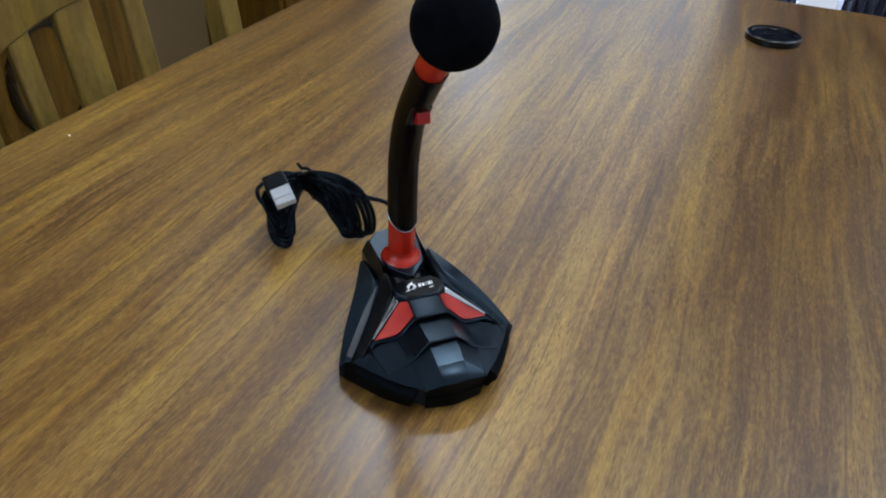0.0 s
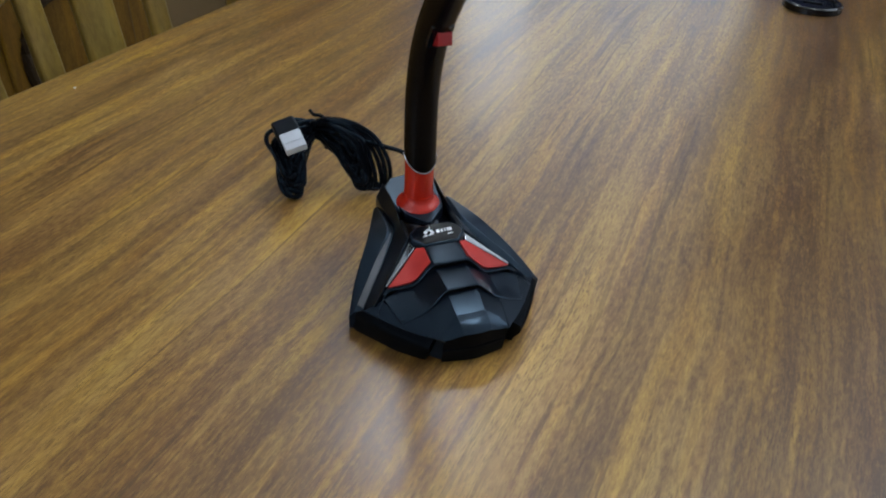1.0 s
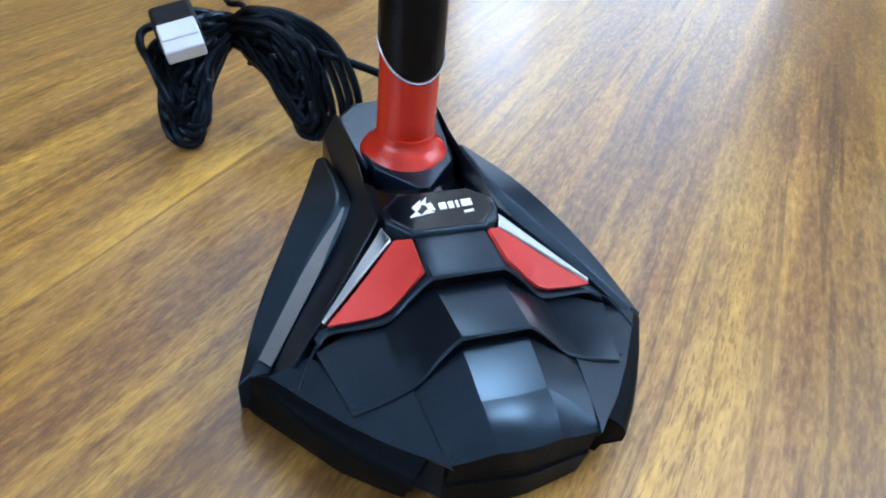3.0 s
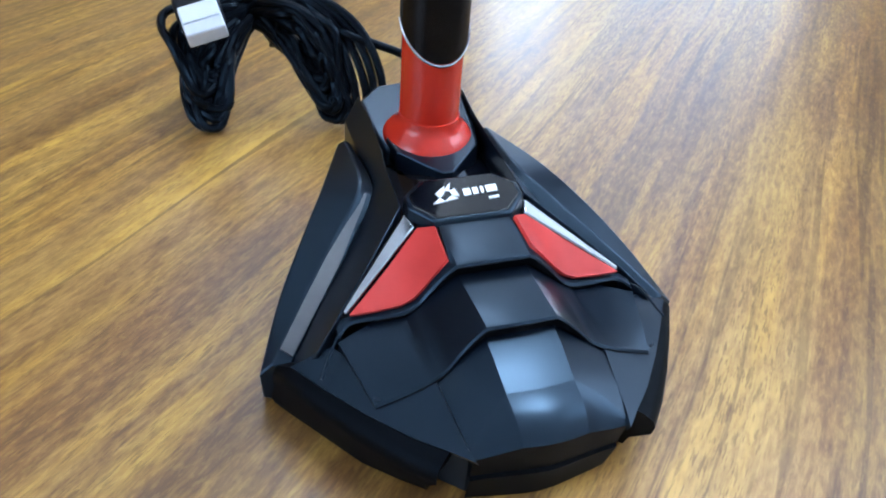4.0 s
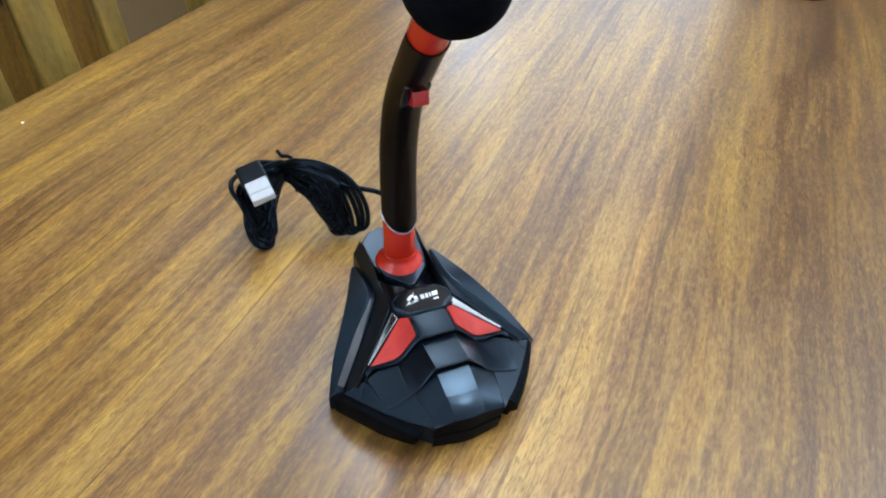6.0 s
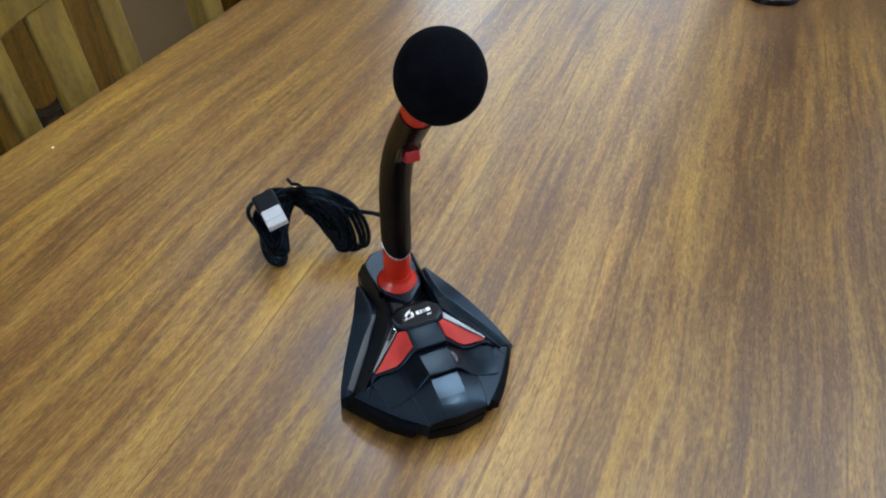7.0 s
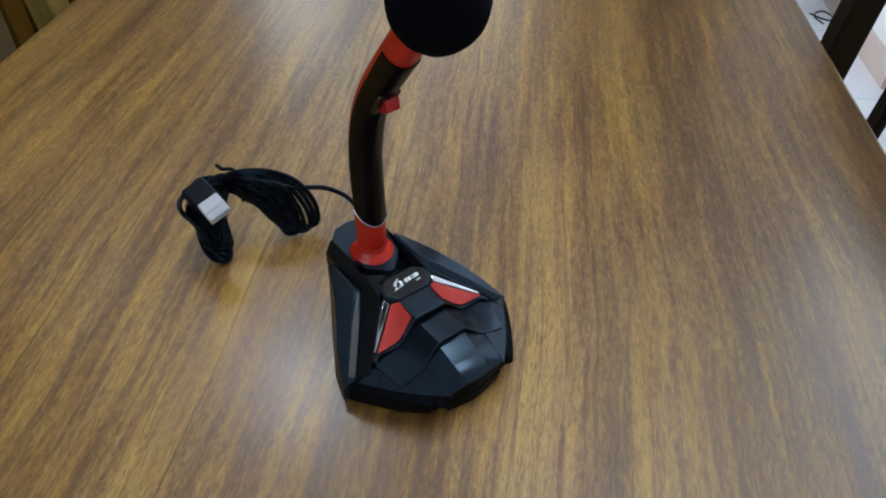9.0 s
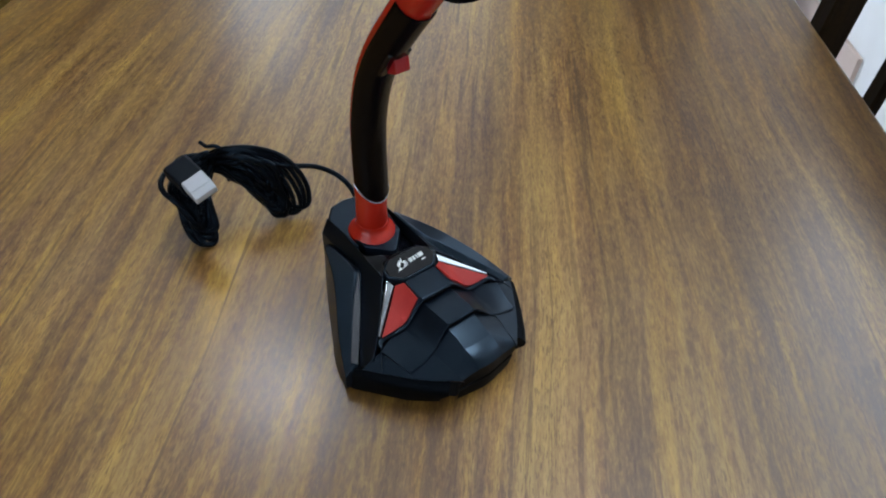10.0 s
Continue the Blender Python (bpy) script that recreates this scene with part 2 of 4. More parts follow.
# ---------------- mesh helpers ----------------
def part(name, bm, mat, parent=None, label="", smooth=True, bevel=0.0, segments=2, angle=30.0, sharp=35.0):
    """Links a bmesh as one mesh object under its thing or part."""
    bmesh.ops.recalc_face_normals(bm, faces=bm.faces)
    me = bpy.data.meshes.new(name)
    bm.to_mesh(me)
    bm.edges.index_update()
    rims = [e.index for e in bm.edges if len(e.link_faces) == 1]
    bm.free()
    me.materials.append(mat)
    ob = new(name, me)
    if parent is not None:
        ob.parent = parent
    if label:
        ob["label"] = label
    if bevel > 0:
        md = ob.modifiers.new("bevel", "BEVEL")
        md.width, md.segments, md.limit_method, md.angle_limit = bevel, segments, "ANGLE", radians(angle)
        md.harden_normals = False
    if smooth:
        for p in me.polygons:
            p.use_smooth = True
        me.set_sharp_from_angle(angle=radians(sharp))
        for i in rims:
            me.edges[i].use_edge_sharp = True
    return ob


def thing(name, m, label, category, group="", kind=""):
    ob = new(name)
    ob.empty_display_size = 0.02
    ob.matrix_world = m
    return tagged(ob, label, category, group, kind)


def box(bm, x0, x1, y0, y1, z0, z1, m=None):
    vs = [bm.verts.new((x, y, z)) for z in (z0, z1) for y in (y0, y1) for x in (x0, x1)]
    if m is not None:
        for v in vs:
            v.co = m @ v.co
    for f in ((0, 1, 3, 2), (4, 5, 7, 6), (0, 1, 5, 4), (2, 3, 7, 6), (0, 2, 6, 4), (1, 3, 7, 5)):
        bm.faces.new([vs[i] for i in f])
    return bm


def boxed(x0, x1, y0, y1, z0, z1, m=None):
    return box(bmesh.new(), x0, x1, y0, y1, z0, z1, m)


def prism(bm, top, zb):
    """A solid whose top is a polygon of points and whose sides go straight down to zb."""
    t = [bm.verts.new(p) for p in top]
    if callable(zb):
        low = [bm.verts.new(zb(p)) for p in top]
    else:
        low = [bm.verts.new((p[0], p[1], zb)) for p in top]
    bm.faces.new(t)
    bm.faces.new(low[::-1])
    for i in range(len(t)):
        j = (i + 1) % len(t)
        bm.faces.new((t[i], low[i], low[j], t[j]))
    return bm


def loft(bm, rows, close_ends=True, ring=False):
    """Quads between rows of points of equal length."""
    vs = [[bm.verts.new(p) for p in r] for r in rows]
    n = len(rows[0])
    for a, b in zip(vs, vs[1:]):
        for i in range(n if ring else n - 1):
            j = (i + 1) % n
            bm.faces.new((a[i], a[j], b[j], b[i]))
    if ring and close_ends:
        bm.faces.new(vs[0][::-1])
        bm.faces.new(vs[-1])
    return bm


def lathe(profile, steps=48, m=None):
    """A turned body round z from (radius, height) pairs."""
    bm = bmesh.new()
    rows = []
    for r, z in profile:
        rows.append([(r * math.cos(2 * math.pi * k / steps), r * math.sin(2 * math.pi * k / steps), z) for k in range(steps)])
    loft(bm, rows, True, True)
    if m is not None:
        bm.transform(m)
    return bm


def tube(points, radius, steps=10, closed=False):
    """A round cord along points."""
    pts = [Vector(p) for p in points]
    bm = bmesh.new()
    n = len(pts)
    rows = []
    up = Vector((0.13, 0.21, 0.97)).normalized()
    for i, p in enumerate(pts):
        a = pts[(i - 1) % n] if (closed or i > 0) else pts[i]
        b = pts[(i + 1) % n] if (closed or i < n - 1) else pts[i]
        d = (b - a).normalized()
        s = d.cross(up)
        if s.length < 1e-4:
            s = d.cross(Vector((1, 0, 0)))
        s.normalize()
        t = s.cross(d).normalized()
        r = radius[i] if isinstance(radius, (list, tuple)) else radius
        rows.append([p + (s * math.cos(2 * math.pi * k / steps) + t * math.sin(2 * math.pi * k / steps)) * r for k in range(steps)])
    if closed:
        rows.append(rows[0])
        vs = [[bm.verts.new(q) for q in r] for r in rows[:-1]]
        vs.append(vs[0])
        for a, b in zip(vs, vs[1:]):
            for k in range(steps):
                j = (k + 1) % steps
                bm.faces.new((a[k], a[j], b[j], b[k]))
    else:
        loft(bm, rows, True, True)
    return bm


def smooth_path(ctrl, per=10, closed=False):
    """A Catmull-Rom path through control points."""
    c = [Vector(p) for p in ctrl]
    n = len(c)
    out = []
    for i in range(n if closed else n - 1):
        p0 = c[(i - 1) % n] if (closed or i > 0) else c[0] * 2 - c[1]
        p1, p2 = c[i], c[(i + 1) % n]
        p3 = c[(i + 2) % n] if (closed or i + 2 < n) else c[-1] * 2 - c[-2]
        for k in range(per):
            t = k / per
            out.append(0.5 * ((2 * p1) + (p2 - p0) * t + (2 * p0 - 5 * p1 + 4 * p2 - p3) * t * t + (3 * p1 - p0 - 3 * p2 + p3) * t ** 3))
    if not closed:
        out.append(c[-1])
    return out


# ---------------- the room ----------------
def structure(name, bm, mat, label, category, m=ROOM, bevel=0.0):
    ob = part(name, bm, mat, None, "", smooth=False, bevel=bevel)
    ob.matrix_world = m
    return tagged(ob, label, category, kind="structure")


U0, U1 = ROOM_U
V0, V1 = ROOM_V
T = 0.12
floor = structure("floor", boxed(U0, U1, V0, V1, FLOOR_Z - 0.1, FLOOR_Z - 0.004), GROUT, "white tiled floor with thin grey grout lines", "floor")
structure("ceiling", boxed(U0 - T, U1 + T, V0 - T, V1 + T, CEIL_Z, CEIL_Z + 0.1), CEILING_PAINT, "plain white painted ceiling above the table", "ceiling")
structure("wall_west", boxed(U0 - T, U0, V0, V1, FLOOR_Z - 0.1, CEIL_Z), PLASTER, "white painted wall behind the pale chairs", "wall")
bm = bmesh.new()
for u0, u1, z0, z1 in ((U0 - T, REAR[0], FLOOR_Z - 0.1, CEIL_Z), (REAR[1], U1 + T, FLOOR_Z - 0.1, CEIL_Z), (REAR[0], REAR[1], FLOOR_Z - 0.1, REAR[2]), (REAR[0], REAR[1], REAR[3], CEIL_Z)):
    box(bm, u0, u1, V0 - T, V0, z0, z1)
structure("wall_south", bm, PLASTER, "white painted wall with an added high window, unseen", "wall")
bm = bmesh.new()
for v0, v1, z0, z1 in ((V0, SIDE[0], FLOOR_Z - 0.1, CEIL_Z), (SIDE[1], V1, FLOOR_Z - 0.1, CEIL_Z), (SIDE[0], SIDE[1], FLOOR_Z - 0.1, SIDE[2]), (SIDE[0], SIDE[1], SIDE[3], CEIL_Z)):
    box(bm, U1, U1 + 0.16, v0, v1, z0, z1)
structure("wall_east", bm, PLASTER, "white painted wall with an added opening for light, out of view", "wall")

bm = bmesh.new()
for u0, u1, z0, z1 in ((U0 - T, WIN[0], FLOOR_Z - 0.1, CEIL_Z), (WIN[0], WIN[1], FLOOR_Z - 0.1, WIN[2]), (WIN[0], WIN[1], WIN[3], CEIL_Z),
                       (WIN[1], FAR[0], FLOOR_Z - 0.1, CEIL_Z), (FAR[0], FAR[1], FLOOR_Z - 0.1, FAR[2]), (FAR[0], FAR[1], FAR[3], CEIL_Z), (FAR[1], DOOR[0], FLOOR_Z - 0.1, CEIL_Z), (DOOR[0], DOOR[1], DOOR[3], CEIL_Z), (DOOR[1], U1 + T, FLOOR_Z - 0.1, CEIL_Z)):
    box(bm, u0, u1, V1, V1 + 0.2, z0, z1)
structure("wall_north", bm, PLASTER, "white painted wall with a window and a glazed door", "wall")
bm = boxed(U1 - 0.014, U1, SIDE[1] - 0.014, V1, FLOOR_Z, FLOOR_Z + 0.085)
box(bm, U1, U1 + 0.16, SIDE[1] - 0.014, SIDE[1], FLOOR_Z, FLOOR_Z + 0.085)
structure("baseboard", bm, SKIRT, "beige tile skirting along the white wall", "skirting")
structure("ground", boxed(-60, 60, -60, 60, FLOOR_Z - 0.30, FLOOR_Z - 0.11), TILE, "pale paved ground outside the room", "ground")

# ---------------- ceiling lamp over the table ----------------
def opal(name, strength):
    m, nt, b = material(name)
    b.inputs["Base Color"].default_value = (0.8, 0.82, 0.85, 1)
    b.inputs["Emission Color"].default_value = (0.86, 0.93, 1.0, 1)
    nt.links.new(scaled(nt, noise_tex(nt, coords(nt), 6.0, 2), strength * 0.95, strength * 1.05, 0.3, 0.7), b.inputs["Emission Strength"])
    return m


def ceiling_lamp(u, v, glass):
    c = thing("ceiling_lamp", ROOM @ pose(u, v, CEIL_Z), "round white ceiling lamp, unseen, switched on", "ceiling lamp", "ceiling lamps")
    part("shade", lathe([(0.150, -0.020), (0.170, -0.030), (0.165, -0.055), (0.130, -0.080), (0.070, -0.094), (0.001, -0.098)], 48), glass, c, "glowing opal glass shade")
    part("base", lathe([(0.176, 0.0), (0.180, -0.010), (0.176, -0.026), (0.150, -0.028)], 48), FRAME_PAINT, c)
    return c


ceiling_lamp(0.38, 0.42, opal("lit_opal_glass", 43.0))
# Second lamp added out of view, to lay a sheen left of the base.
ceiling_lamp(-0.68, 1.40, opal("added_lamp_opal_glass", 23.0))


# ---------------- the table ----------------
def dining_table():
    t = thing("dining_table", ROOM, "large varnished wooden dining table with streaked brown grain", "table")
    u0, u1 = TABLE_U
    v0, v1 = TABLE_V
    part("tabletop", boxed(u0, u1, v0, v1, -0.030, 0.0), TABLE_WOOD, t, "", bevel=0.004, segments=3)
    for a, b, c, d in ((u0 + 0.07, u0 + 0.095, v0 + 0.1, v1 - 0.1), (u1 - 0.095, u1 - 0.07, v0 + 0.1, v1 - 0.1),
                       (u0 + 0.1, u1 - 0.1, v0 + 0.07, v0 + 0.095), (u0 + 0.1, u1 - 0.1, v1 - 0.095, v1 - 0.07)):
        part("apron", boxed(a, b, c, d, -0.12, -0.030), TABLE_WOOD, t, "", bevel=0.002)
    for x in (u0 + 0.095, u1 - 0.095):
        for y in (v0 + 0.095, v1 - 0.095):
            bm = bmesh.new()
            loft(bm, [[(x + sx * w, y + sy * w, z) for sx, sy in ((-1, -1), (1, -1), (1, 1), (-1, 1))] for z, w in ((FLOOR_Z, 0.022), (-0.030, 0.034))], True, True)
            part("leg", bm, TABLE_WOOD, t, "", bevel=0.003)
    return t


dining_table()


# ---------------- chairs ----------------
def dining_chair(m, mat, label, slats, group, arch=0.030, rail=0.785):
    """A chair whose back stands at local y = 0 and whose seat reaches to -y. Local x runs across the back."""
    c = thing("dining_chair", m, label, "chair", group)
    half = 0.20
    lean = math.tan(radians(7))

    def by(z):
        return max(0.0, z - 0.45) * lean - 0.030

    def upright(name, x, w, t, zs):
        bm = bmesh.new()
        loft(bm, [[(x + dx, by(z) + dy, z) for dx, dy in ((-w / 2, -t / 2), (w / 2, -t / 2), (w / 2, t / 2), (-w / 2, t / 2))] for z in zs], True, True)
        part(name, bm, mat, c, "", bevel=0.003)
    for s in (-1, 1):
        upright("back_post", s * half, 0.036, 0.032, (0.0, 0.45, 0.65, 0.87))
        part("leg", boxed(s * 0.19 - 0.02, s * 0.19 + 0.02, -0.40, -0.36, 0.0, 0.43), mat, c, "", bevel=0.003)
    for x, w in slats:
        upright("slat", x, w, 0.010, (0.50, 0.65, rail + 0.02 + arch * (1 - (x / half) ** 2)))
    rows = []
    for k in range(13):
        x = -half + 2 * half * k / 12
        rise = arch * (1 - (x / half) ** 2)
        y = by(0.86)
        rows.append([(x, y + dy, z) for dy, z in ((-0.012, rail + rise), (0.012, rail + rise), (0.014, rail + 0.075 + rise), (-0.014, rail + 0.075 + rise))])
    part("top_rail", loft(bmesh.new(), rows, True, True), mat, c, "", bevel=0.003)
    part("lower_rail", boxed(-half, half, -0.010 + by(0.5), 0.010 + by(0.5), 0.475, 0.52), mat, c, "", bevel=0.003)
    part("seat", boxed(-0.22, 0.22, -0.42, -0.03, 0.43, 0.462), mat, c, "", bevel=0.008, segments=3)
    return c


dining_chair(at(-0.520, 0.298, FLOOR_Z, 90), PALE_WOOD, "pale varnished wooden chair with a slatted back", [(-0.118, 0.027), (-0.043, 0.050), (0.043, 0.030)], "chairs round the table", 0.050)
dining_chair(at(-0.520, -0.160, FLOOR_Z, 90), PALE_WOOD, "pale varnished wooden chair with a slatted back", [(-0.118, 0.027), (-0.043, 0.050), (0.043, 0.030)], "chairs round the table", 0.050)
# Right-hand chair stands against the light; that shade is put into its colour.
dining_chair(at(0.392, 0.325, FLOOR_Z, -90), DARK_AND_SHADED_WOOD, "slat-backed wooden chair, coloured dark for its backlit side", [(-0.055, 0.024), (0.030, 0.024), (0.115, 0.024)], "chairs round the table")


# ---------------- sideboard behind the pale chairs ----------------
def sideboard():
    c = thing("sideboard", at(-1.50, 0.45, FLOOR_Z), "tall brown carved wooden sideboard standing against the wall", "sideboard")
    part("body", boxed(0.0, 0.40, -1.20, 0.46, 0.06, 1.02), BROWN_WOOD, c, "", bevel=0.006)
    part("plinth", boxed(0.02, 0.37, -1.17, 0.43, 0.0, 0.06), DARK_AND_SHADED_WOOD, c)
    part("top_board", boxed(-0.0, 0.43, -1.23, 0.49, 1.02, 1.05), BROWN_WOOD, c, "", bevel=0.006)
    part("upper_case", boxed(0.0, 0.30, -1.20, 0.46, 1.05, 2.05), BROWN_WOOD, c, "", bevel=0.006)
    part("cornice", boxed(-0.0, 0.34, -1.23, 0.49, 2.05, 2.11), BROWN_WOOD, c, "", bevel=0.012)
    for k in range(4):
        y0 = -1.16 + 0.39 * k
        d = part("door", boxed(0.40, 0.42, y0, y0 + 0.37, 0.10, 0.98), BROWN_WOOD, c, "", bevel=0.004)
        part("panel", boxed(0.418, 0.428, y0 + 0.06, y0 + 0.31, 0.18, 0.90), BROWN_WOOD, d, "", bevel=0.008)
        for z, rr in ((0.30, 0.07), (0.50, 0.09), (0.72, 0.07)):
            ring = [(0.430, y0 + 0.185 + rr * math.cos(a), z + rr * 1.2 * math.sin(a)) for a in [2 * math.pi * i / 28 for i in range(28)]]
            part("carved_ring", tube(ring, 0.010, 8, True), DARK_AND_SHADED_WOOD, d, "dark carved moulding")
        part("knob", lathe([(0.012, 0.0), (0.014, 0.012), (0.008, 0.02)], 16, pose(0.42, y0 + 0.035, 0.55, 0, 90, 0)), DARK_AND_SHADED_WOOD, d)
    return c


sideboard()

# a flat tan door with a dark casing beyond the sideboard
TAN = simple("tan_painted_door", (0.135, 0.088, 0.042), 0.6, vary=0.06, grain=40, bump_mm=0.1, spec=0.05)
door = thing("door_1", ROOM, "flat tan door with a dark wooden casing", "door", "", "structure")
part("leaf", boxed(U0 + 0.002, U0 + 0.035, 1.10, 1.655, FLOOR_Z, FLOOR_Z + 2.05), TAN, door, "", bevel=0.002)
for a, b in ((1.00, 1.097), (1.658, 1.745)):
    part("casing", boxed(U0 + 0.002, U0 + 0.050, a, b, FLOOR_Z, FLOOR_Z + 2.12), BROWN_WOOD, door, "dark wooden casing", bevel=0.004)



def tall_cabinet():
    c = thing("tall_cabinet", at(U0, 1.76, FLOOR_Z), "tall brown wooden cabinet with narrow upright panels", "cabinet")
    part("body", boxed(0.002, 0.26, 0.0, 0.74, 0.06, 2.10), BROWN_WOOD, c, "", bevel=0.006)
    part("plinth", boxed(0.002, 0.24, 0.01, 0.73, 0.0, 0.06), DARK_AND_SHADED_WOOD, c)
    for k in range(6):
        part("panel", boxed(0.258, 0.275, 0.020 + 0.12 * k, 0.108 + 0.12 * k, 0.10, 2.04), DARK_AND_SHADED_WOOD if k % 3 == 1 else BROWN_WOOD, c, "", bevel=0.005)
    return c


tall_cabinet()


# ---------------- curtains beside the balcony door ----------------
def curtain(u0, u1, mat, label, tied=0.0):
    """A hanging cloth; tied is how far its near edge is drawn aside below table height."""
    n = 60
    bm = bmesh.new()
    rows = []
    for z, pull in ((FLOOR_Z + 0.01, 1.0), (-0.05, 1.0), (0.12, 0.0), (1.90, 0.0)):
        a = u0 + tied * pull
        rows.append([(a + (u1 - a) * i / n, 2.56 + 0.022 * math.sin(i * 1.25) + 0.006 * math.sin(i * 0.4 + z), z) for i in range(n + 1)])
    loft(bm, rows)
    ob = part("curtain", bm, mat, None)
    ob.modifiers.new("thick", "SOLIDIFY").thickness = 0.003
    ob.matrix_world = ROOM
    return tagged(ob, label, "curtain", "curtains at the far wall")


BLUE_CLOTH = simple("blue_curtain_cloth", (0.055, 0.080, 0.19), 0.85, vary=0.15, grain=300, bump_mm=0.3)
NAVY_CLOTH = simple("navy_curtain_cloth", (0.012, 0.014, 0.030), 0.9, vary=0.2, grain=300, bump_mm=0.3)
curtain(-1.53, -1.09, BLUE_CLOTH, "blue cloth curtain drawn aside at the window")
curtain(0.086, 0.306, BLUE_CLOTH, "blue cloth curtain hanging beside the door")
curtain(0.316, 0.84, NAVY_CLOTH, "dark navy cloth curtain tied back beside the door", 0.134)


# ---------------- the microphone ----------------
mic = thing("desk_microphone", pose(0, 0, 0), "black and red desk microphone with a black foam ball", "microphone")


def shell(rows, zb=0.004):
    """A lofted top with walls down to zb all round."""
    bm = bmesh.new()
    loft(bm, rows)
    edge = [r[0] for r in rows] + list(rows[-1][1:-1]) + [r[-1] for r in reversed(rows)] + list(reversed(rows[0][1:-1]))
    n = len(edge)
    for i in range(n):
        a, b = edge[i], edge[(i + 1) % n]
        bm.faces.new([bm.verts.new(q) for q in (a, b, (b[0], b[1], zb), (a[0], a[1], zb))])
    bmesh.ops.remove_doubles(bm, verts=bm.verts, dist=1e-5)
    return bm


# the overlapping plates of the deck, from the front to the rear


def both(half):
    """A line across the deck from its half, which starts at the middle."""
    return [(-x, y, z) for x, y, z in reversed(half[1:])] + list(half)


def across(half, step=0.0012):
    """The half-line: straight over the crest (three points), then with its bends rounded, its points spread evenly."""
    fine = [Vector(q) for q in half[:2]] + smooth_path(half[2:], 8)
    keep = [fine[0]]
    for q in fine[1:-1]:
        if (q - keep[-1]).length >= step:
            keep.append(q)
    keep.append(fine[-1])
    return [tuple(q) for q in keep]


def lip_shade(front, drop, fade):
    """The matt black band that stands for shade under the front edge of a plate; it fades out beyond the given
    half-width.
    """
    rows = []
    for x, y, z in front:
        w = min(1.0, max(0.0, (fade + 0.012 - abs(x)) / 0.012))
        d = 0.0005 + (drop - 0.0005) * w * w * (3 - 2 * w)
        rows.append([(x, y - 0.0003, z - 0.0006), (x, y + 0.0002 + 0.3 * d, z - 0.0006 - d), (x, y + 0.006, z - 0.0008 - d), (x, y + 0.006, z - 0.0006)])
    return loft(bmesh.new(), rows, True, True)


def rolled(front, back, thick=0.0030):
    """A plate between its back line and its front edge, with a rolled front edge and an underside."""
    rows = []
    for f, b in zip(front, back):
        f, b = Vector(f), Vector(b)
        d = (b - f).normalized()
        rows.append([b, f.lerp(b, 0.5), f + d * 0.0016, f + d * 0.0006 - Vector((0, 0, 0.00015)), f - Vector((0, 0, 0.00060)), f + d * 0.0004 - Vector((0, 0, 0.0010)), f + d * 0.0050 - Vector((0, 0, 0.0012)), b - Vector((0, 0, thick))])
    return loft(bmesh.new(), rows, True, True)


# front edge of the rear plate, from the spine down an S to the flank
REAR_EDGE = across([(0.0, -0.0006, 0.0396), (0.0060, -0.0005, 0.0395), (0.0100, -0.0003, 0.0393), (0.0128, -0.0004, 0.0372), (0.0168, -0.0010, 0.0334), (0.0202, -0.0016, 0.0298), (0.0236, -0.0020, 0.0282), (0.0300, -0.0016, 0.0276), (0.0374, -0.0012, 0.0270), (0.0410, -0.0040, 0.0256)])
rear_back = []
for x, y, z in REAR_EDGE:
    if x < 0.0106:
        rear_back.append((x, 0.0175, 0.0410))
    else:
        k = min(1.0, (x - 0.0106) / 0.027)
        rear_back.append((x + 0.0002, y + 0.0030, z + 0.0006 - 0.0002 * k))
part("rear_plate", rolled(both(REAR_EDGE), both(rear_back)), BLACK_SATIN, mic, "", sharp=16)
part("lip_shade", lip_shade(both(REAR_EDGE), 0.0046, 0.0215), SHADE_AND_BED_BLACK, mic, "matt black band as shade under the plate's edge")

# front edge of the middle plate
MIDDLE_EDGE = across([(0.0, -0.0206, 0.0362), (0.0055, -0.0204, 0.0361), (0.0090, -0.0202, 0.0359), (0.0118, -0.0206, 0.0339), (0.0158, -0.0216, 0.0303), (0.0192, -0.0228, 0.0273), (0.0226, -0.0236, 0.0258), (0.0290, -0.0238, 0.0232), (0.0366, -0.0232, 0.0200)])
middle_back = []
for x, y, z in MIDDLE_EDGE:
    if x <= 0.0090:
        middle_back.append((x * 1.05, 0.0045, 0.0356))
    elif x <= 0.0232:
        k = (x - 0.0090) / 0.0142
        middle_back.append((0.0095 + 0.0140 * k, 0.0045 - 0.0015 * k, 0.0356 - 0.0086 * k))
    else:
        k = min(1.0, (x - 0.0232) / 0.0134)
        b = Vector((0.0235, 0.0030, 0.0266)).lerp(Vector((0.0414, -0.0042, 0.0240)), k)
        middle_back.append(tuple(b))
part("middle_plate", rolled(both(MIDDLE_EDGE), both(middle_back)), BLACK_SATIN, mic, "", sharp=13)
part("lip_shade", lip_shade(both(MIDDLE_EDGE), 0.0040, 0.0205), SHADE_AND_BED_BLACK, mic, "matt black band as shade under the plate's edge")

# the front plate: a flat top facet, two sloping facets and two flanks
bm = bmesh.new()
loft(bm, [[(-x, y, z), (0.0, y - (0.0008 if y < -0.03 else 0.0), z + 0.0002), (x, y, z)] for x, y, z in ((0.0090, -0.0150, 0.0332), (0.0088, -0.0250, 0.0309), (0.0086, -0.0333, 0.0277))])
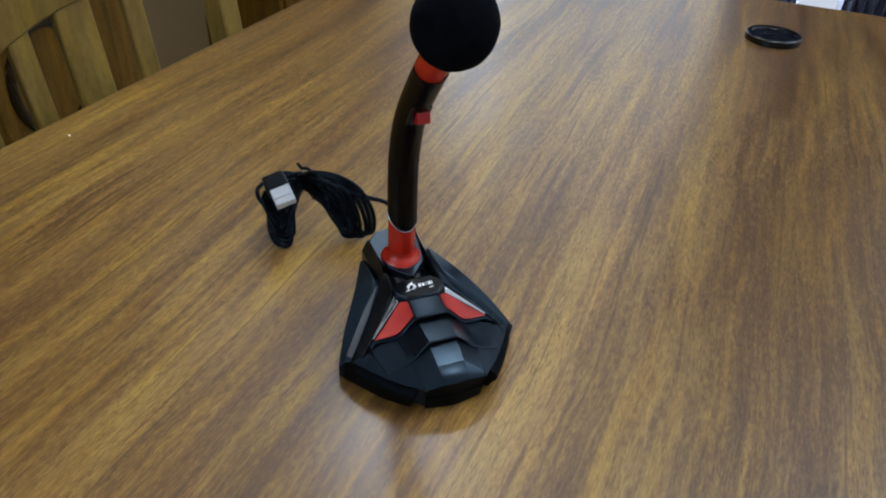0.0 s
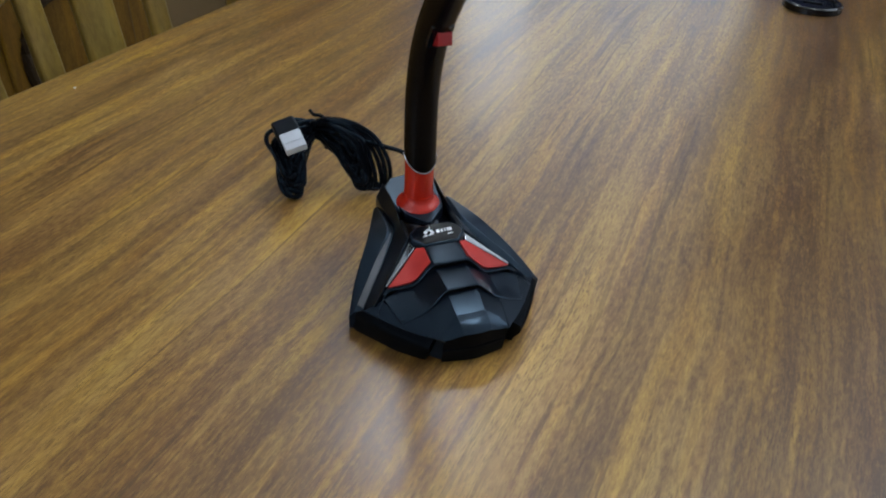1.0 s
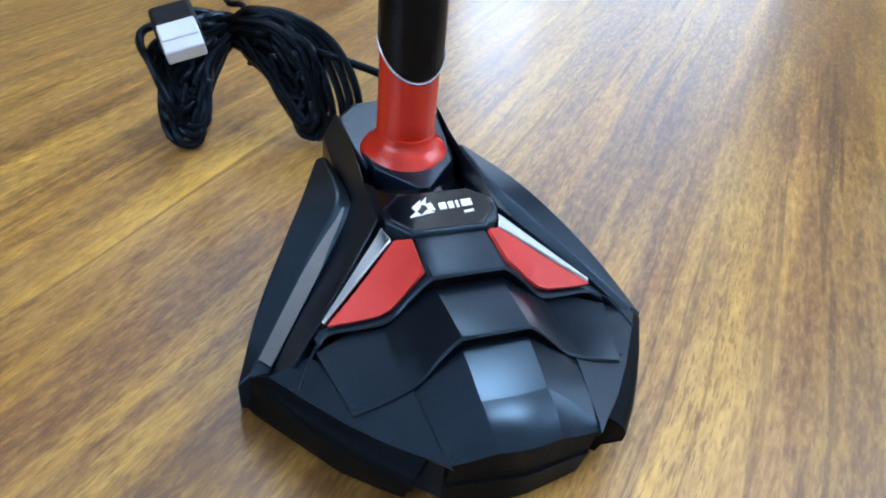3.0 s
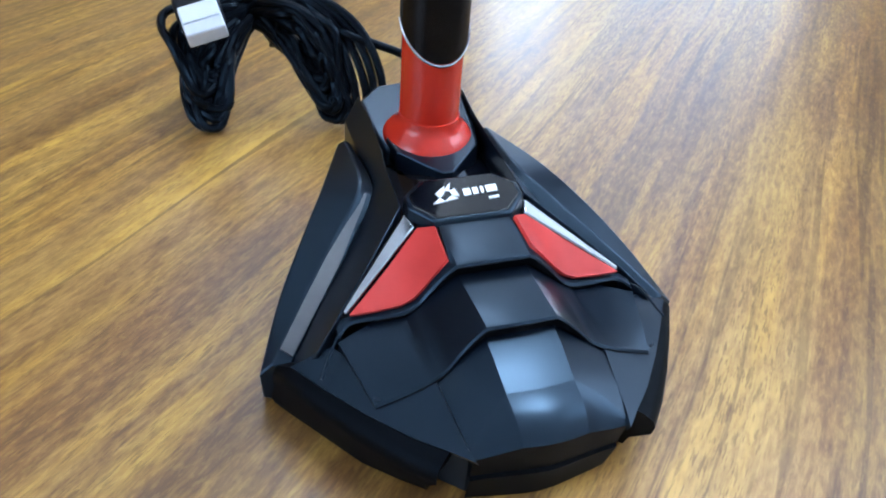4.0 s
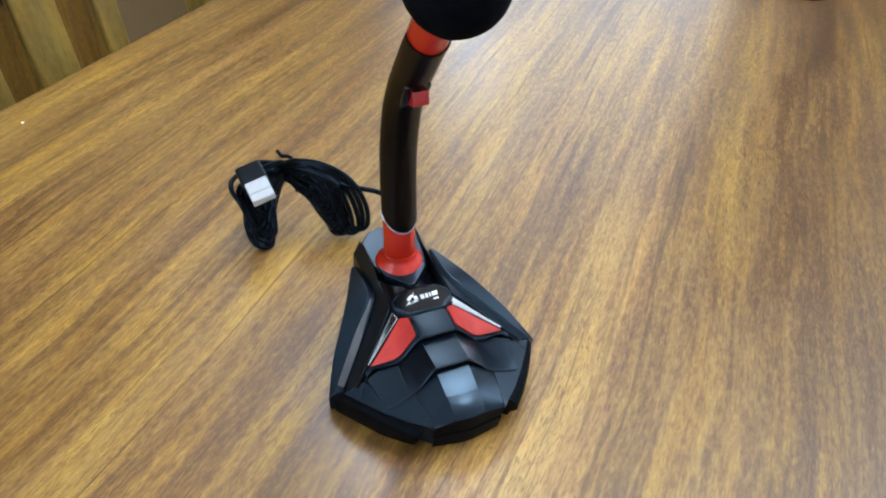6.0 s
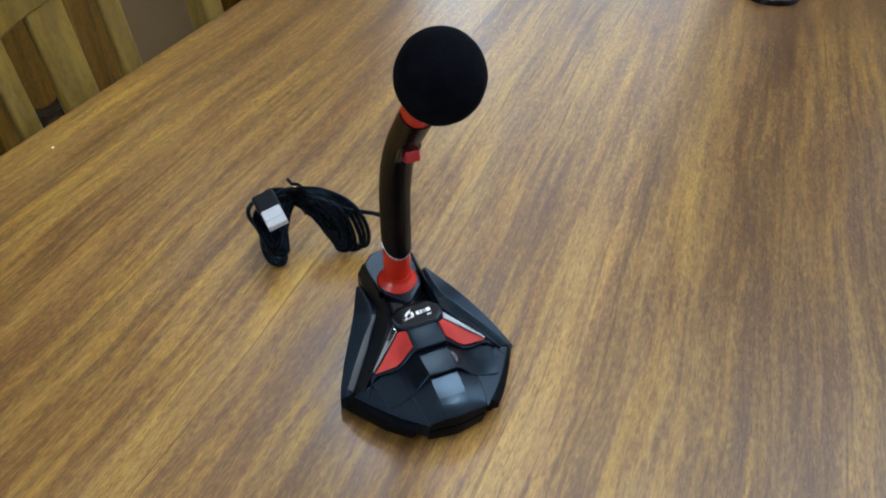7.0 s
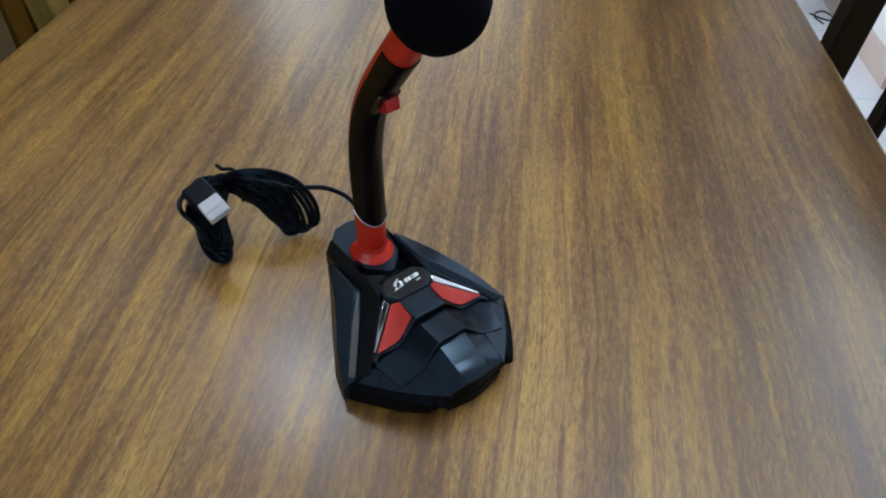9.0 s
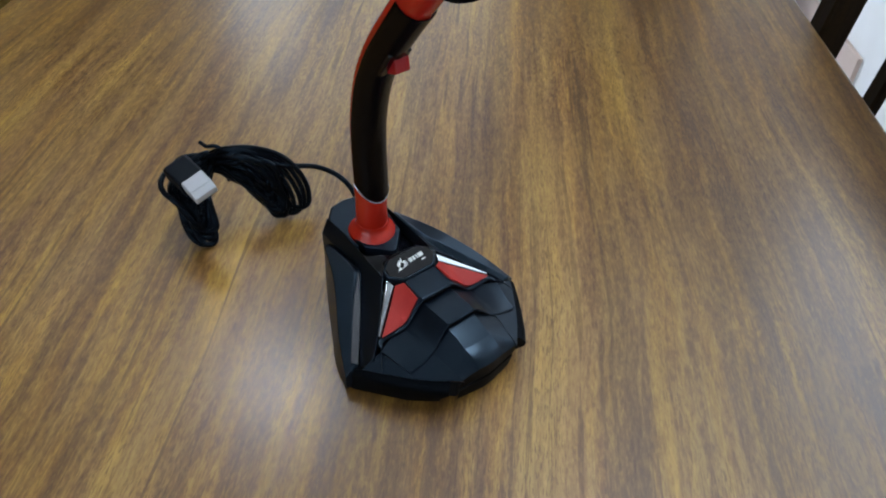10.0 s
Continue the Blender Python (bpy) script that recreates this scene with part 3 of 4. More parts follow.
for s in (1, -1):
    loft(bm, [[(s * x, y, z) for x, y, z in r] for r in (((0.0090, -0.0150, 0.0332), (0.0228, -0.0150, 0.0236)), ((0.0088, -0.0250, 0.0309), (0.0217, -0.0250, 0.0246)), ((0.0086, -0.0333, 0.0277), (0.0206, -0.0345, 0.0230)), ((0.0146, -0.0368, 0.0246), (0.0196, -0.0415, 0.0206)))])
part("front_plate", bm, BLACK_SATIN, mic, "", sharp=25)
for s in (1, -1):
    flank = [[(x, y, 0.0410 - 0.414 * x + 0.280 * y) for x, y in r] for r in (
        ((0.0224, -0.0212), (0.0325, -0.0190), (0.0430, -0.0035), (0.0535, -0.0035)), ((0.0212, -0.0310), (0.0292, -0.0285), (0.0385, -0.0200), (0.0466, -0.0132)),
        ((0.0198, -0.0415), (0.0240, -0.0372), (0.0312, -0.0300), (0.0390, -0.0232)), ((0.0190, -0.0446), (0.0236, -0.0398), (0.0270, -0.0366), (0.0308, -0.0328)))]
    part("flank", loft(bmesh.new(), [[(s * x, y, z) for x, y, z in r] for r in flank]), BLACK_SATIN, mic, "", sharp=20).modifiers.new("thick", "SOLIDIFY").thickness = 0.0016

# the barrel-shaped nose


def nose_row(foot, mid, edge, half, crown):
    pts = [foot, mid, edge, half, crown]
    return pts + [(-x, y, z) for x, y, z in reversed(pts[:-1])]


rows = [nose_row((0.0196, -0.0415, 0.0206), (0.0146, -0.0368, 0.0246), (0.0086, -0.0333, 0.0277), (0.0043, -0.0338, 0.0279), (0.0, -0.0341, 0.0280)),
        nose_row((0.0195, -0.0420, 0.0203), (0.0146, -0.0388, 0.0234), (0.0085, -0.0368, 0.0269), (0.0043, -0.0375, 0.0271), (0.0, -0.0378, 0.0272)),
        nose_row((0.0194, -0.0424, 0.0201), (0.0146, -0.0406, 0.0220), (0.0084, -0.0400, 0.0256), (0.0042, -0.0408, 0.0259), (0.0, -0.0411, 0.0260)),
        nose_row((0.0193, -0.0428, 0.0199), (0.0146, -0.0420, 0.0207), (0.0083, -0.0426, 0.0240), (0.0042, -0.0434, 0.0243), (0.0, -0.0437, 0.0244)),
        nose_row((0.0192, -0.0431, 0.0197), (0.0146, -0.0431, 0.0196), (0.0082, -0.0444, 0.0220), (0.0041, -0.0452, 0.0223), (0.0, -0.0455, 0.0224))]
bm = bmesh.new()
for a, b in ((0, 3), (2, 7), (6, 9)):
    loft(bm, [r[a:b] for r in rows])
part("nose", bm, BLACK_SATIN, mic, "", sharp=60)
under = [rows[-1],
         nose_row((0.0191, -0.0430, 0.0188), (0.0146, -0.0430, 0.0187), (0.0082, -0.0442, 0.0210), (0.0041, -0.0450, 0.0213), (0.0, -0.0453, 0.0214)),
         nose_row((0.0190, -0.0414, 0.0115), (0.0146, -0.0418, 0.0115), (0.0082, -0.0428, 0.0118), (0.0041, -0.0435, 0.0119), (0.0, -0.0438, 0.0119)),
         nose_row((0.0190, -0.0420, 0.0106), (0.0146, -0.0424, 0.0106), (0.0082, -0.0434, 0.0108), (0.0041, -0.0441, 0.0109), (0.0, -0.0444, 0.0109)),
         nose_row((0.0186, -0.0396, 0.0008), (0.0146, -0.0404, 0.0008), (0.0082, -0.0416, 0.0008), (0.0041, -0.0423, 0.0008), (0.0, -0.0426, 0.0008))]
part("nose_front", loft(bmesh.new(), under), SKIRT_BLACK, mic, "", sharp=30)

TALL = 1.22
for s in (1, -1):
    def side(pts, k=1.0):
        return [(s * x, y, z * k) for x, y, z in pts]
    red_front = [(0.0113, 0.0026, 0.0388), (0.0140, 0.0018, 0.0362), (0.0175, 0.0010, 0.0326), (0.0208, 0.0003, 0.0299), (0.0243, -0.0002, 0.0287), (0.0310, -0.0002, 0.0282), (0.0373, 0.0001, 0.0279)]
    red_back = [(0.0109, 0.0150, 0.0404), (0.0150, 0.0176, 0.0386), (0.0188, 0.0147, 0.0368), (0.0222, 0.0120, 0.0352), (0.0255, 0.0094, 0.0336), (0.0316, 0.0047, 0.0307), (0.0375, 0.0003, 0.0280)]
    bm = bmesh.new()
    loft(bm, [[Vector(f).lerp(Vector(b), k) for k in (0.0, 0.33, 0.67, 1.0)] for f, b in zip(side(red_front), side(red_back))])
    part("red_panel", bm, RED_SATIN, mic, "matt red plastic panel", sharp=60).modifiers.new("thick", "SOLIDIFY").thickness = -0.0012
    part("panel_bed", prism(bmesh.new(), side([(0.0104, 0.0180, 0.0398), (0.0160, 0.0205, 0.0392), (0.0400, 0.0010, 0.0274), (0.0240, -0.0002, 0.0262), (0.0190, 0.0002, 0.0290), (0.0112, 0.0020, 0.0360)]), 0.012), SHADE_AND_BED_BLACK, mic)
    part("trim_panel", prism(bmesh.new(), side([(0.0174, 0.0232, 0.0414), (0.0155, 0.0184, 0.0394), (0.0379, 0.0007, 0.0285), (0.0392, 0.0016, 0.0291)]), lambda q: (q[0], q[1] + 0.0004, q[2] - 0.0030)), CHROME, mic, "bright silver trim", bevel=0.0011, segments=5)
    part("ledge", tube(side([(0.0402, -0.0038, 0.0268), (0.0418, -0.0050, 0.0263), (0.0445, -0.0088, 0.0240), (0.0471, -0.0126, 0.0210)]), 0.00035, 6), BLACK_SATIN, mic)
    part("ledge", tube(side([(0.0355, -0.0240, 0.0233), (0.0364, -0.0238, 0.0233), (0.0370, -0.0232, 0.0232)]), 0.00030, 6), BLACK_SATIN, mic)
    rim_in = [(0.0176, 0.0800, 0.0400), (0.0166, 0.0660, 0.0390), (0.0170, 0.0520, 0.0374), (0.0178, 0.0400, 0.0358), (0.0180, 0.0250, 0.0345), (0.0284, 0.0130, 0.0294), (0.0392, 0.0014, 0.0240), (0.0466, -0.0050, 0.0186)]
    rim_out = [(0.0222, 0.0800, 0.0325), (0.0216, 0.0690, 0.0312), (0.0208, 0.0560, 0.0304), (0.0204, 0.0456, 0.0300), (0.0294, 0.0304, 0.0246), (0.0362, 0.0220, 0.0206), (0.0446, 0.0112, 0.0164), (0.0540, -0.0010, 0.0106)]
    wing_in = [(0.0222, 0.0700, 0.0304), (0.0212, 0.0430, 0.0298), (0.0300, 0.0296, 0.0240), (0.0423, 0.0142, 0.0168), (0.0540, 0.0000, 0.0100)]
    wing_mid = [(0.0240, 0.0712, 0.0312), (0.0248, 0.0450, 0.0314), (0.0340, 0.0318, 0.0258), (0.0462, 0.0165, 0.0186), (0.0574, 0.0024, 0.0116)]
    wing_out = [(0.0262, 0.0715, 0.0300), (0.0350, 0.0500, 0.0290), (0.0434, 0.0345, 0.0248), (0.0528, 0.0190, 0.0176), (0.0610, 0.0016, 0.0092)]
    wing_low = [(0.0262, 0.0745, 0.0012), (0.0385, 0.0525, 0.0012), (0.0470, 0.0365, 0.0012), (0.0558, 0.0200, 0.0012), (0.0606, 0.0030, 0.0012)]
    rim_in, rim_out, wing_in, wing_mid, wing_out, wing_low = (side(q, TALL) for q in (rim_in, rim_out, wing_in, wing_mid, wing_out, wing_low))
    part("rim", shell([[a, b] for a, b in zip(rim_in, rim_out)], 0.005), BLACK_SATIN, mic, "", bevel=0.0005, angle=20, sharp=18)
    deep = [(x, y, 0.0012) for x, y, z in wing_in]
    fine = [smooth_path(line, 5) for line in (wing_in, wing_mid, wing_out, wing_low, deep)]
    part("side_wing", loft(bmesh.new(), list(zip(*fine)), True, True), BLACK_RUBBER, mic, "soft black side wing", bevel=0.0005, angle=20, sharp=18)
    # Left wing only: a tapered grey strip painted in for the bevel's bright reflection.
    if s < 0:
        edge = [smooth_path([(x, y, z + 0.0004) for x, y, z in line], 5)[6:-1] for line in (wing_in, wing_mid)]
        part("wing_sheen", loft(bmesh.new(), [[a.lerp(b, 0.52 - 0.40 * min(1.0, i / 7)), a.lerp(b, 0.52 + 0.40 * min(1.0, i / 7))] for i, (a, b) in enumerate(zip(*edge), 1)]), WING_SHEEN_GREY, mic, "grey strip painting the sheen along the wing").modifiers.new("thick", "SOLIDIFY").thickness = -0.0006
    # skirt: deck edge, ridge standing out from it, and the foot drawn in below
    out = Vector((0.776 * s, -0.630, 0))
    rows = []
    for edge, ridge, drop, foot in (((0.0562, 0.0018, 0.0138), 0.0020, 0.0024, (0.0566, 0.0022)), ((0.0535, -0.0035, 0.0177), 0.0026, 0.0024, (0.0540, -0.0016)), ((0.0466, -0.0132, 0.0178), 0.0034, 0.0026, (0.0460, -0.0125)), ((0.0390, -0.0232, 0.0182), 0.0040, 0.0028, (0.0386, -0.0226)),
                                    ((0.0308, -0.0328, 0.0189), 0.0046, 0.0029, (0.0306, -0.0300)), ((0.0236, -0.0398, 0.0199), 0.0052, 0.0030, (0.0254, -0.0342))):
        e, f = Vector((edge[0] * s, edge[1], edge[2])), Vector((foot[0] * s, foot[1], 0.0008))
        inner = out * -0.008
        rows.append([e + inner - Vector((0, 0, 0.0035)), e - Vector((0, 0, 0.0001)), e + out * (ridge * 0.45) - Vector((0, 0, drop * 0.28)), e + out * (ridge * 0.85) - Vector((0, 0, drop * 0.72)), e + out * ridge - Vector((0, 0, drop + 0.0010)), e + out * (ridge - 0.0004) - Vector((0, 0, drop + 0.0035)), f + out * 0.0026 + Vector((0, 0, 0.0030)), f + out * 0.0016, f + inner])
    part("front_skirt", loft(bmesh.new(), rows, True, True), SKIRT_BLACK, mic, "", sharp=40)

# the hollow body under the plates
half = [(0.0180, -0.0380, 0.0150), (0.0400, -0.0170, 0.0120), (0.0510, 0.0000, 0.0100), (0.0380, 0.0220, 0.0210), (0.0240, 0.0450, 0.0290), (0.0210, 0.0760, 0.0310)]
part("under_body", prism(bmesh.new(), half + [(-x, y, z) for x, y, z in reversed(half)], 0.0010), BLACK_RUBBER, mic)

# pedestal that carries the neck, and its pointed bib in front of the collar
hump = [(0.0, 0.0900, 0.0478), (0.0100, 0.0880, 0.0478), (0.0176, 0.0790, 0.0474), (0.0165, 0.0640, 0.0446), (0.0150, 0.0540, 0.0428)]
hump = hump + [(-x, y, z) for x, y, z in reversed(hump) if x > 0]
part("pedestal", prism(bmesh.new(), hump, lambda q: (q[0] * 1.16, q[1] + (0.002 if q[1] > 0.08 else 0.0), 0.003)), BLACK_SATIN, mic, "", bevel=0.0012)
bib = [(0.0138, 0.0580, 0.0450), (0.0126, 0.0498, 0.0444), (0.0016, 0.0384, 0.0424), (-0.0016, 0.0384, 0.0424), (-0.0126, 0.0498, 0.0444), (-0.0138, 0.0580, 0.0450)]
part("bib", prism(bmesh.new(), bib, lambda q: (q[0] * 1.03, q[1] - 0.0006, q[2] - 0.0060)), BLACK_SATIN, mic, "", bevel=0.0004)
crown = ((-0.0176, -0.0066), (-0.0110, -0.0034), (-0.0050, -0.0008), (0.0, 0.0), (0.0050, -0.0008), (0.0110, -0.0034), (0.0176, -0.0066))
rows = [[(x, y, z + dz) for x, dz in crown] + [(0.0176, y, 0.010), (-0.0176, y, 0.010)] for y, z in ((0.0620, 0.0432), (0.0480, 0.0416), (0.0300, 0.0396))]
part("neck_saddle", loft(bmesh.new(), rows, True, True), BLACK_GLOSS, mic, "glossy black saddle", sharp=50)
# A matt black strip stands in for the shade inside the curved slot.
slot_shade = [(x, 0.0362 - 12.0 * x * x, 0.0404) for x in (-0.0105, -0.0070, -0.0035, 0.0, 0.0035, 0.0070, 0.0105)]
part("slot_shade", tube(slot_shade, 0.0011, 8), SHADE_AND_BED_BLACK, mic, "matt black strip standing for the slot's dark recess")


# the badge: an eight-sided block with a glossy face
def badge_z(y):
    return 0.0422 + (y - 0.0160) * 0.16


plate_rim = [(x, y, badge_z(y)) for x, y in ((0.0168, 0.0268), (0.0168, 0.0220), (0.0108, 0.0158), (-0.0108, 0.0158), (-0.0168, 0.0220), (-0.0168, 0.0268), (-0.0108, 0.0322), (0.0108, 0.0322))]
logo = part("badge_plate", prism(bmesh.new(), plate_rim, lambda q: (q[0] * 1.06, q[1] - (0.0030 if q[1] < 0.022 else 0.0), 0.030)), BLACK_SATIN, mic, "", bevel=0.0006)
part("badge_face", prism(bmesh.new(), [(x * 0.92, 0.0240 + (y - 0.0240) * 0.90, z + 0.0004) for x, y, z in plate_rim], 0.036), BLACK_GLOSS, logo, "glossy black badge", bevel=0.0004)


def emblem(pts):
    return prism(bmesh.new(), [(x + 0.0022, y - 0.0026, badge_z(y - 0.0026) + 0.0007) for x, y in pts], 0.0410)


for tri in ([(-0.0120, 0.0243), (-0.0085, 0.0247), (-0.0096, 0.0262)], [(-0.0085, 0.0247), (-0.0045, 0.0254), (-0.0062, 0.0266)], [(-0.0096, 0.0262), (-0.0104, 0.0280), (-0.0070, 0.0308), (-0.0078, 0.0280)],
            [(-0.0078, 0.0290), (-0.0050, 0.0318), (-0.0062, 0.0286)], [(-0.0062, 0.0286), (-0.0045, 0.0292), (-0.0040, 0.0262), (-0.0058, 0.0266)]):
    part("emblem", emblem(tri), WHITE_INK, logo, "white printed emblem", smooth=False)
for x0, x1 in ((-0.0026, -0.0004), (0.0002, 0.0018), (0.0026, 0.0034), (0.0042, 0.0074)):
    part("word_mark", emblem([(x0, 0.0262 + x0 * 0.06), (x1, 0.0262 + x1 * 0.06), (x1 + 0.0002, 0.0288 + x1 * 0.06), (x0 + 0.0002, 0.0288 + x0 * 0.06)]), WHITE_INK, logo, "white printed word as plain bars", smooth=False)
part("word_mark", emblem([(0.0040, 0.0238), (0.0070, 0.0241), (0.0070, 0.0248), (0.0040, 0.0245)]), WHITE_INK, logo, "white printed word as plain bars", smooth=False)

# the neck: upright, then bent forward
NECK_R = 0.0091
NECK = smooth_path([(0, 0.0600, 0.0400), (0, 0.0594, 0.0600), (0, 0.0592, 0.0820), (0, 0.0594, 0.1020), (0, 0.0580, 0.1220), (0, 0.0520, 0.1450), (0, 0.0420, 0.1640), (0, 0.0300, 0.1800), (0, 0.0175, 0.1955), (0, 0.0040, 0.2110)], 12)
NECK_S = [0.0]
for a, b in zip(NECK, NECK[1:]):
    NECK_S.append(NECK_S[-1] + (b - a).length)


def neck_point(s):
    """The neck's middle line at s metres from its foot, and its lean."""
    s = min(max(s, 0.0), NECK_S[-1] - 1e-6)
    i = max(k for k in range(len(NECK_S)) if NECK_S[k] <= s)
    i = min(i, len(NECK) - 2)
    k = (s - NECK_S[i]) / (NECK_S[i + 1] - NECK_S[i])

    def lean(j):
        d = NECK[min(j + 1, len(NECK) - 1)] - NECK[max(j - 1, 0)]
        return math.atan2(-d.y, d.z)
    return NECK[i].lerp(NECK[i + 1], k), lean(i) * (1 - k) + lean(i + 1) * k


def neck_at(z):
    return NECK_S[min(range(len(NECK)), key=lambda i: abs(NECK[i].z - z))]


def neck_rows(s0, s1, n, radius, f0=0.0, f1=2 * math.pi, steps=40, shift=None):
    rows = []
    for i in range(n + 1):
        row = []
        for k in range(steps):
            fi = f0 + (f1 - f0) * k / (steps if f1 - f0 > 6.28 else steps - 1)
            if f1 - f0 < 6.28:
                fi *= 1.0 + 0.08 * (i / n) ** 2
            s = s0 + (s1 - s0) * i / n
            if shift is not None:
                s = s0 + shift(fi) + (s1 - s0 - shift(fi)) * i / n
            c, a = neck_point(s)
            front = Vector((0, -math.cos(a), -math.sin(a)))
            row.append(c + (front * math.cos(fi) + Vector((1, 0, 0)) * math.sin(fi)) * radius)
        rows.append(row)
    return rows


S_LINE, S_END = neck_at(0.0705), neck_at(0.1950)
neck = part("neck", loft(bmesh.new(), neck_rows(0.0, NECK_S[-1], 64, NECK_R), True, True), RED_GLOSS, mic, "glossy red bent metal neck")
lim = radians(94)
inlay = neck_rows(S_LINE, S_END, 48, NECK_R + 0.0009, -lim, lim, 33, lambda f: 0.0100 * (1 - math.cos(f)))
part("neck_inlay", loft(bmesh.new(), inlay), GRIP_BLACK, neck, "matt black grip inlay").modifiers.new("thick", "SOLIDIFY").thickness = 0.0006
edge_pts = [p for p in neck_rows(S_LINE - 0.0006, S_END, 1, NECK_R + 0.0009, -lim, lim, 33, lambda f: 0.0100 * (1 - math.cos(f)))[0]]
part("inlay_edge", tube(edge_pts, 0.00040, 6), SILVER, neck, "thin silver line")
part("collar", lathe([(0.0136, 0.0), (0.0141, 0.0007), (0.0142, 0.0016), (0.0139, 0.0027), (0.0130, 0.0040), (0.0118, 0.0052), (0.0107, 0.0062), (0.0099, 0.0072), (0.0095, 0.0085), (0.0093, 0.0100), (0.0090, 0.0101)], 56, pose(0, 0.0600, 0.0418, 4, 0, 0)), RED_GLOSS, mic, "glossy red collar")

# slide switch on the front of the neck
c, a = neck_point(neck_at(0.1655))
msw = Matrix.Translation(c) @ Matrix.Rotation(a, 4, "X")
house = part("switch_bed", boxed(-0.0064, 0.0064, -0.0098, -0.005, -0.0085, 0.0085, msw), BLACK_GLOSS, neck, "", bevel=0.0008)
bm = bmesh.new()
prof = [(-0.006, -0.0066), (-0.0106, -0.0060), (-0.0142, -0.0012), (-0.0146, -0.0004), (-0.0142, 0.0004), (-0.0104, 0.0046), (-0.006, 0.0050)]
loft(bm, [[msw @ Vector((x, y, z)) for y, z in prof] for x in (-0.0026, 0.0056)], True, True)
part("switch", bm, SWITCH_RED, neck, "red plastic thumb switch", bevel=0.0005)

# foam ball
mball = Matrix.Translation((0, -0.0100, 0.2275)) @ Matrix.Rotation(radians(38), 4, "X")
bm = bmesh.new()
bmesh.ops.create_icosphere(bm, subdivisions=6, radius=1.0)
for v in bm.verts:
    d = v.co.normalized()
    r = 1 + 0.012 * noise.noise(d * 3) + 0.008 * noise.noise(d * 40)
    v.co = Vector((d.x * 0.0213, d.y * 0.0219, d.z * 0.0235)) * r
bm.transform(mball)
part("foam_ball", bm, FOAM, mic, "dense black foam windscreen")


# ---------------- the cable ----------------
cable = thing("usb_cable", pose(0, 0, 0), "coiled black cable tied in the middle, lying on the table", "cable")
CR = 0.0018
part("lead", tube(smooth_path([(0.003, 0.090, 0.020), (0.012, 0.098, 0.016), (0.0240, 0.112, 0.015), (0.0310, 0.128, 0.018), (0.0285, 0.141, 0.024), (0.0180, 0.149, 0.031), (0.0060, 0.151, 0.036), (-0.006, 0.154, 0.040), (-0.020, 0.166, 0.044), (-0.036, 0.186, 0.042)], 12), CR, 12), CABLE_BLACK, cable)
rng = random.Random(4)
TIE = Vector((-0.0400, 0.1880, 0.0400))


def jitter(w):
    return Vector((rng.uniform(-w, w), rng.uniform(-w, w), rng.uniform(-w, w)))


def strand(outline, size, loose):
    """One turn of the coil: a closed loop through the tie, shrunk towards the bundle's middle."""
    pts = [Vector(q) for q in outline]
    mid = sum(pts, Vector()) / len(pts)
    loop = [TIE + jitter(0.004)]
    for q in pts:
        p = mid + (q - mid) * size + jitter(loose)
        p.z = max(p.z, CR + 0.0004)
        loop.append(p)
    part("coil_loop", tube(smooth_path(loop, 8, True), CR, 9, True), CABLE_BLACK, cable)


def shifted(outline, dx, dy, dz):
    """The outline moved aside, most at its far end."""
    n = len(outline)
    return [(x + dx * math.sin(math.pi * (i + 0.5) / n), y + dy * math.sin(math.pi * (i + 0.5) / n), max(0.0022, z + dz * math.sin(math.pi * (i + 0.5) / n))) for i, (x, y, z) in enumerate(outline)]


RIGHT_LEG = [(-0.034, 0.178, 0.0500), (-0.024, 0.166, 0.0500), (-0.013, 0.156, 0.0400), (-0.008, 0.149, 0.0220), (-0.008, 0.147, 0.0060), (-0.015, 0.150, 0.0060), (-0.023, 0.160, 0.0200), (-0.033, 0.175, 0.0340)]
LEFT_LEG = [(-0.048, 0.191, 0.0450), (-0.060, 0.188, 0.0440), (-0.069, 0.178, 0.0340), (-0.071, 0.164, 0.0150), (-0.066, 0.157, 0.0050), (-0.057, 0.157, 0.0060), (-0.052, 0.168, 0.0200), (-0.046, 0.181, 0.0320)]
for k in range(11):
    strand(RIGHT_LEG, rng.uniform(0.55, 1.0), 0.0024)
for k in range(4):
    strand(shifted(RIGHT_LEG, 0.0036 * (k + 1), -0.001 * k, 0.001 * k), 1.0, 0.0008)
for k in range(6):
    strand(RIGHT_LEG, rng.uniform(0.10, 0.55), 0.0030)
for k in range(20):
    strand(LEFT_LEG, rng.uniform(0.25, 1.0), 0.0028)
strand([(-0.054, 0.194, 0.040), (-0.067, 0.190, 0.042), (-0.0755, 0.182, 0.042), (-0.0770, 0.174, 0.039), (-0.0740, 0.166, 0.034), (-0.068, 0.157, 0.018), (-0.060, 0.166, 0.016), (-0.050, 0.182, 0.030)], 1.0, 0.0006)
strand([(-0.054, 0.192, 0.037), (-0.065, 0.187, 0.037), (-0.0720, 0.179, 0.037), (-0.0735, 0.172, 0.034), (-0.0715, 0.166, 0.029), (-0.066, 0.157, 0.014), (-0.060, 0.166, 0.014), (-0.050, 0.182, 0.030)], 1.0, 0.0006)
part("twist_tie", tube(smooth_path([TIE + Vector(q) for q in ((0.006, -0.012, -0.012), (0.009, -0.014, 0.002), (0.006, -0.006, 0.0110), (0.001, 0.000, 0.0105), (0.000, 0.003, 0.0108), (-0.001, 0.006, 0.0116))], 8), 0.0014, 8), CABLE_BLACK, cable)
# the plug lies on the bundle with its white cap towards the microphone
x_ax = Vector((0.0153, 0.0010, 0.0036)).normalized()
y_ax = Vector((0.0, 0.0128, 0.0052))
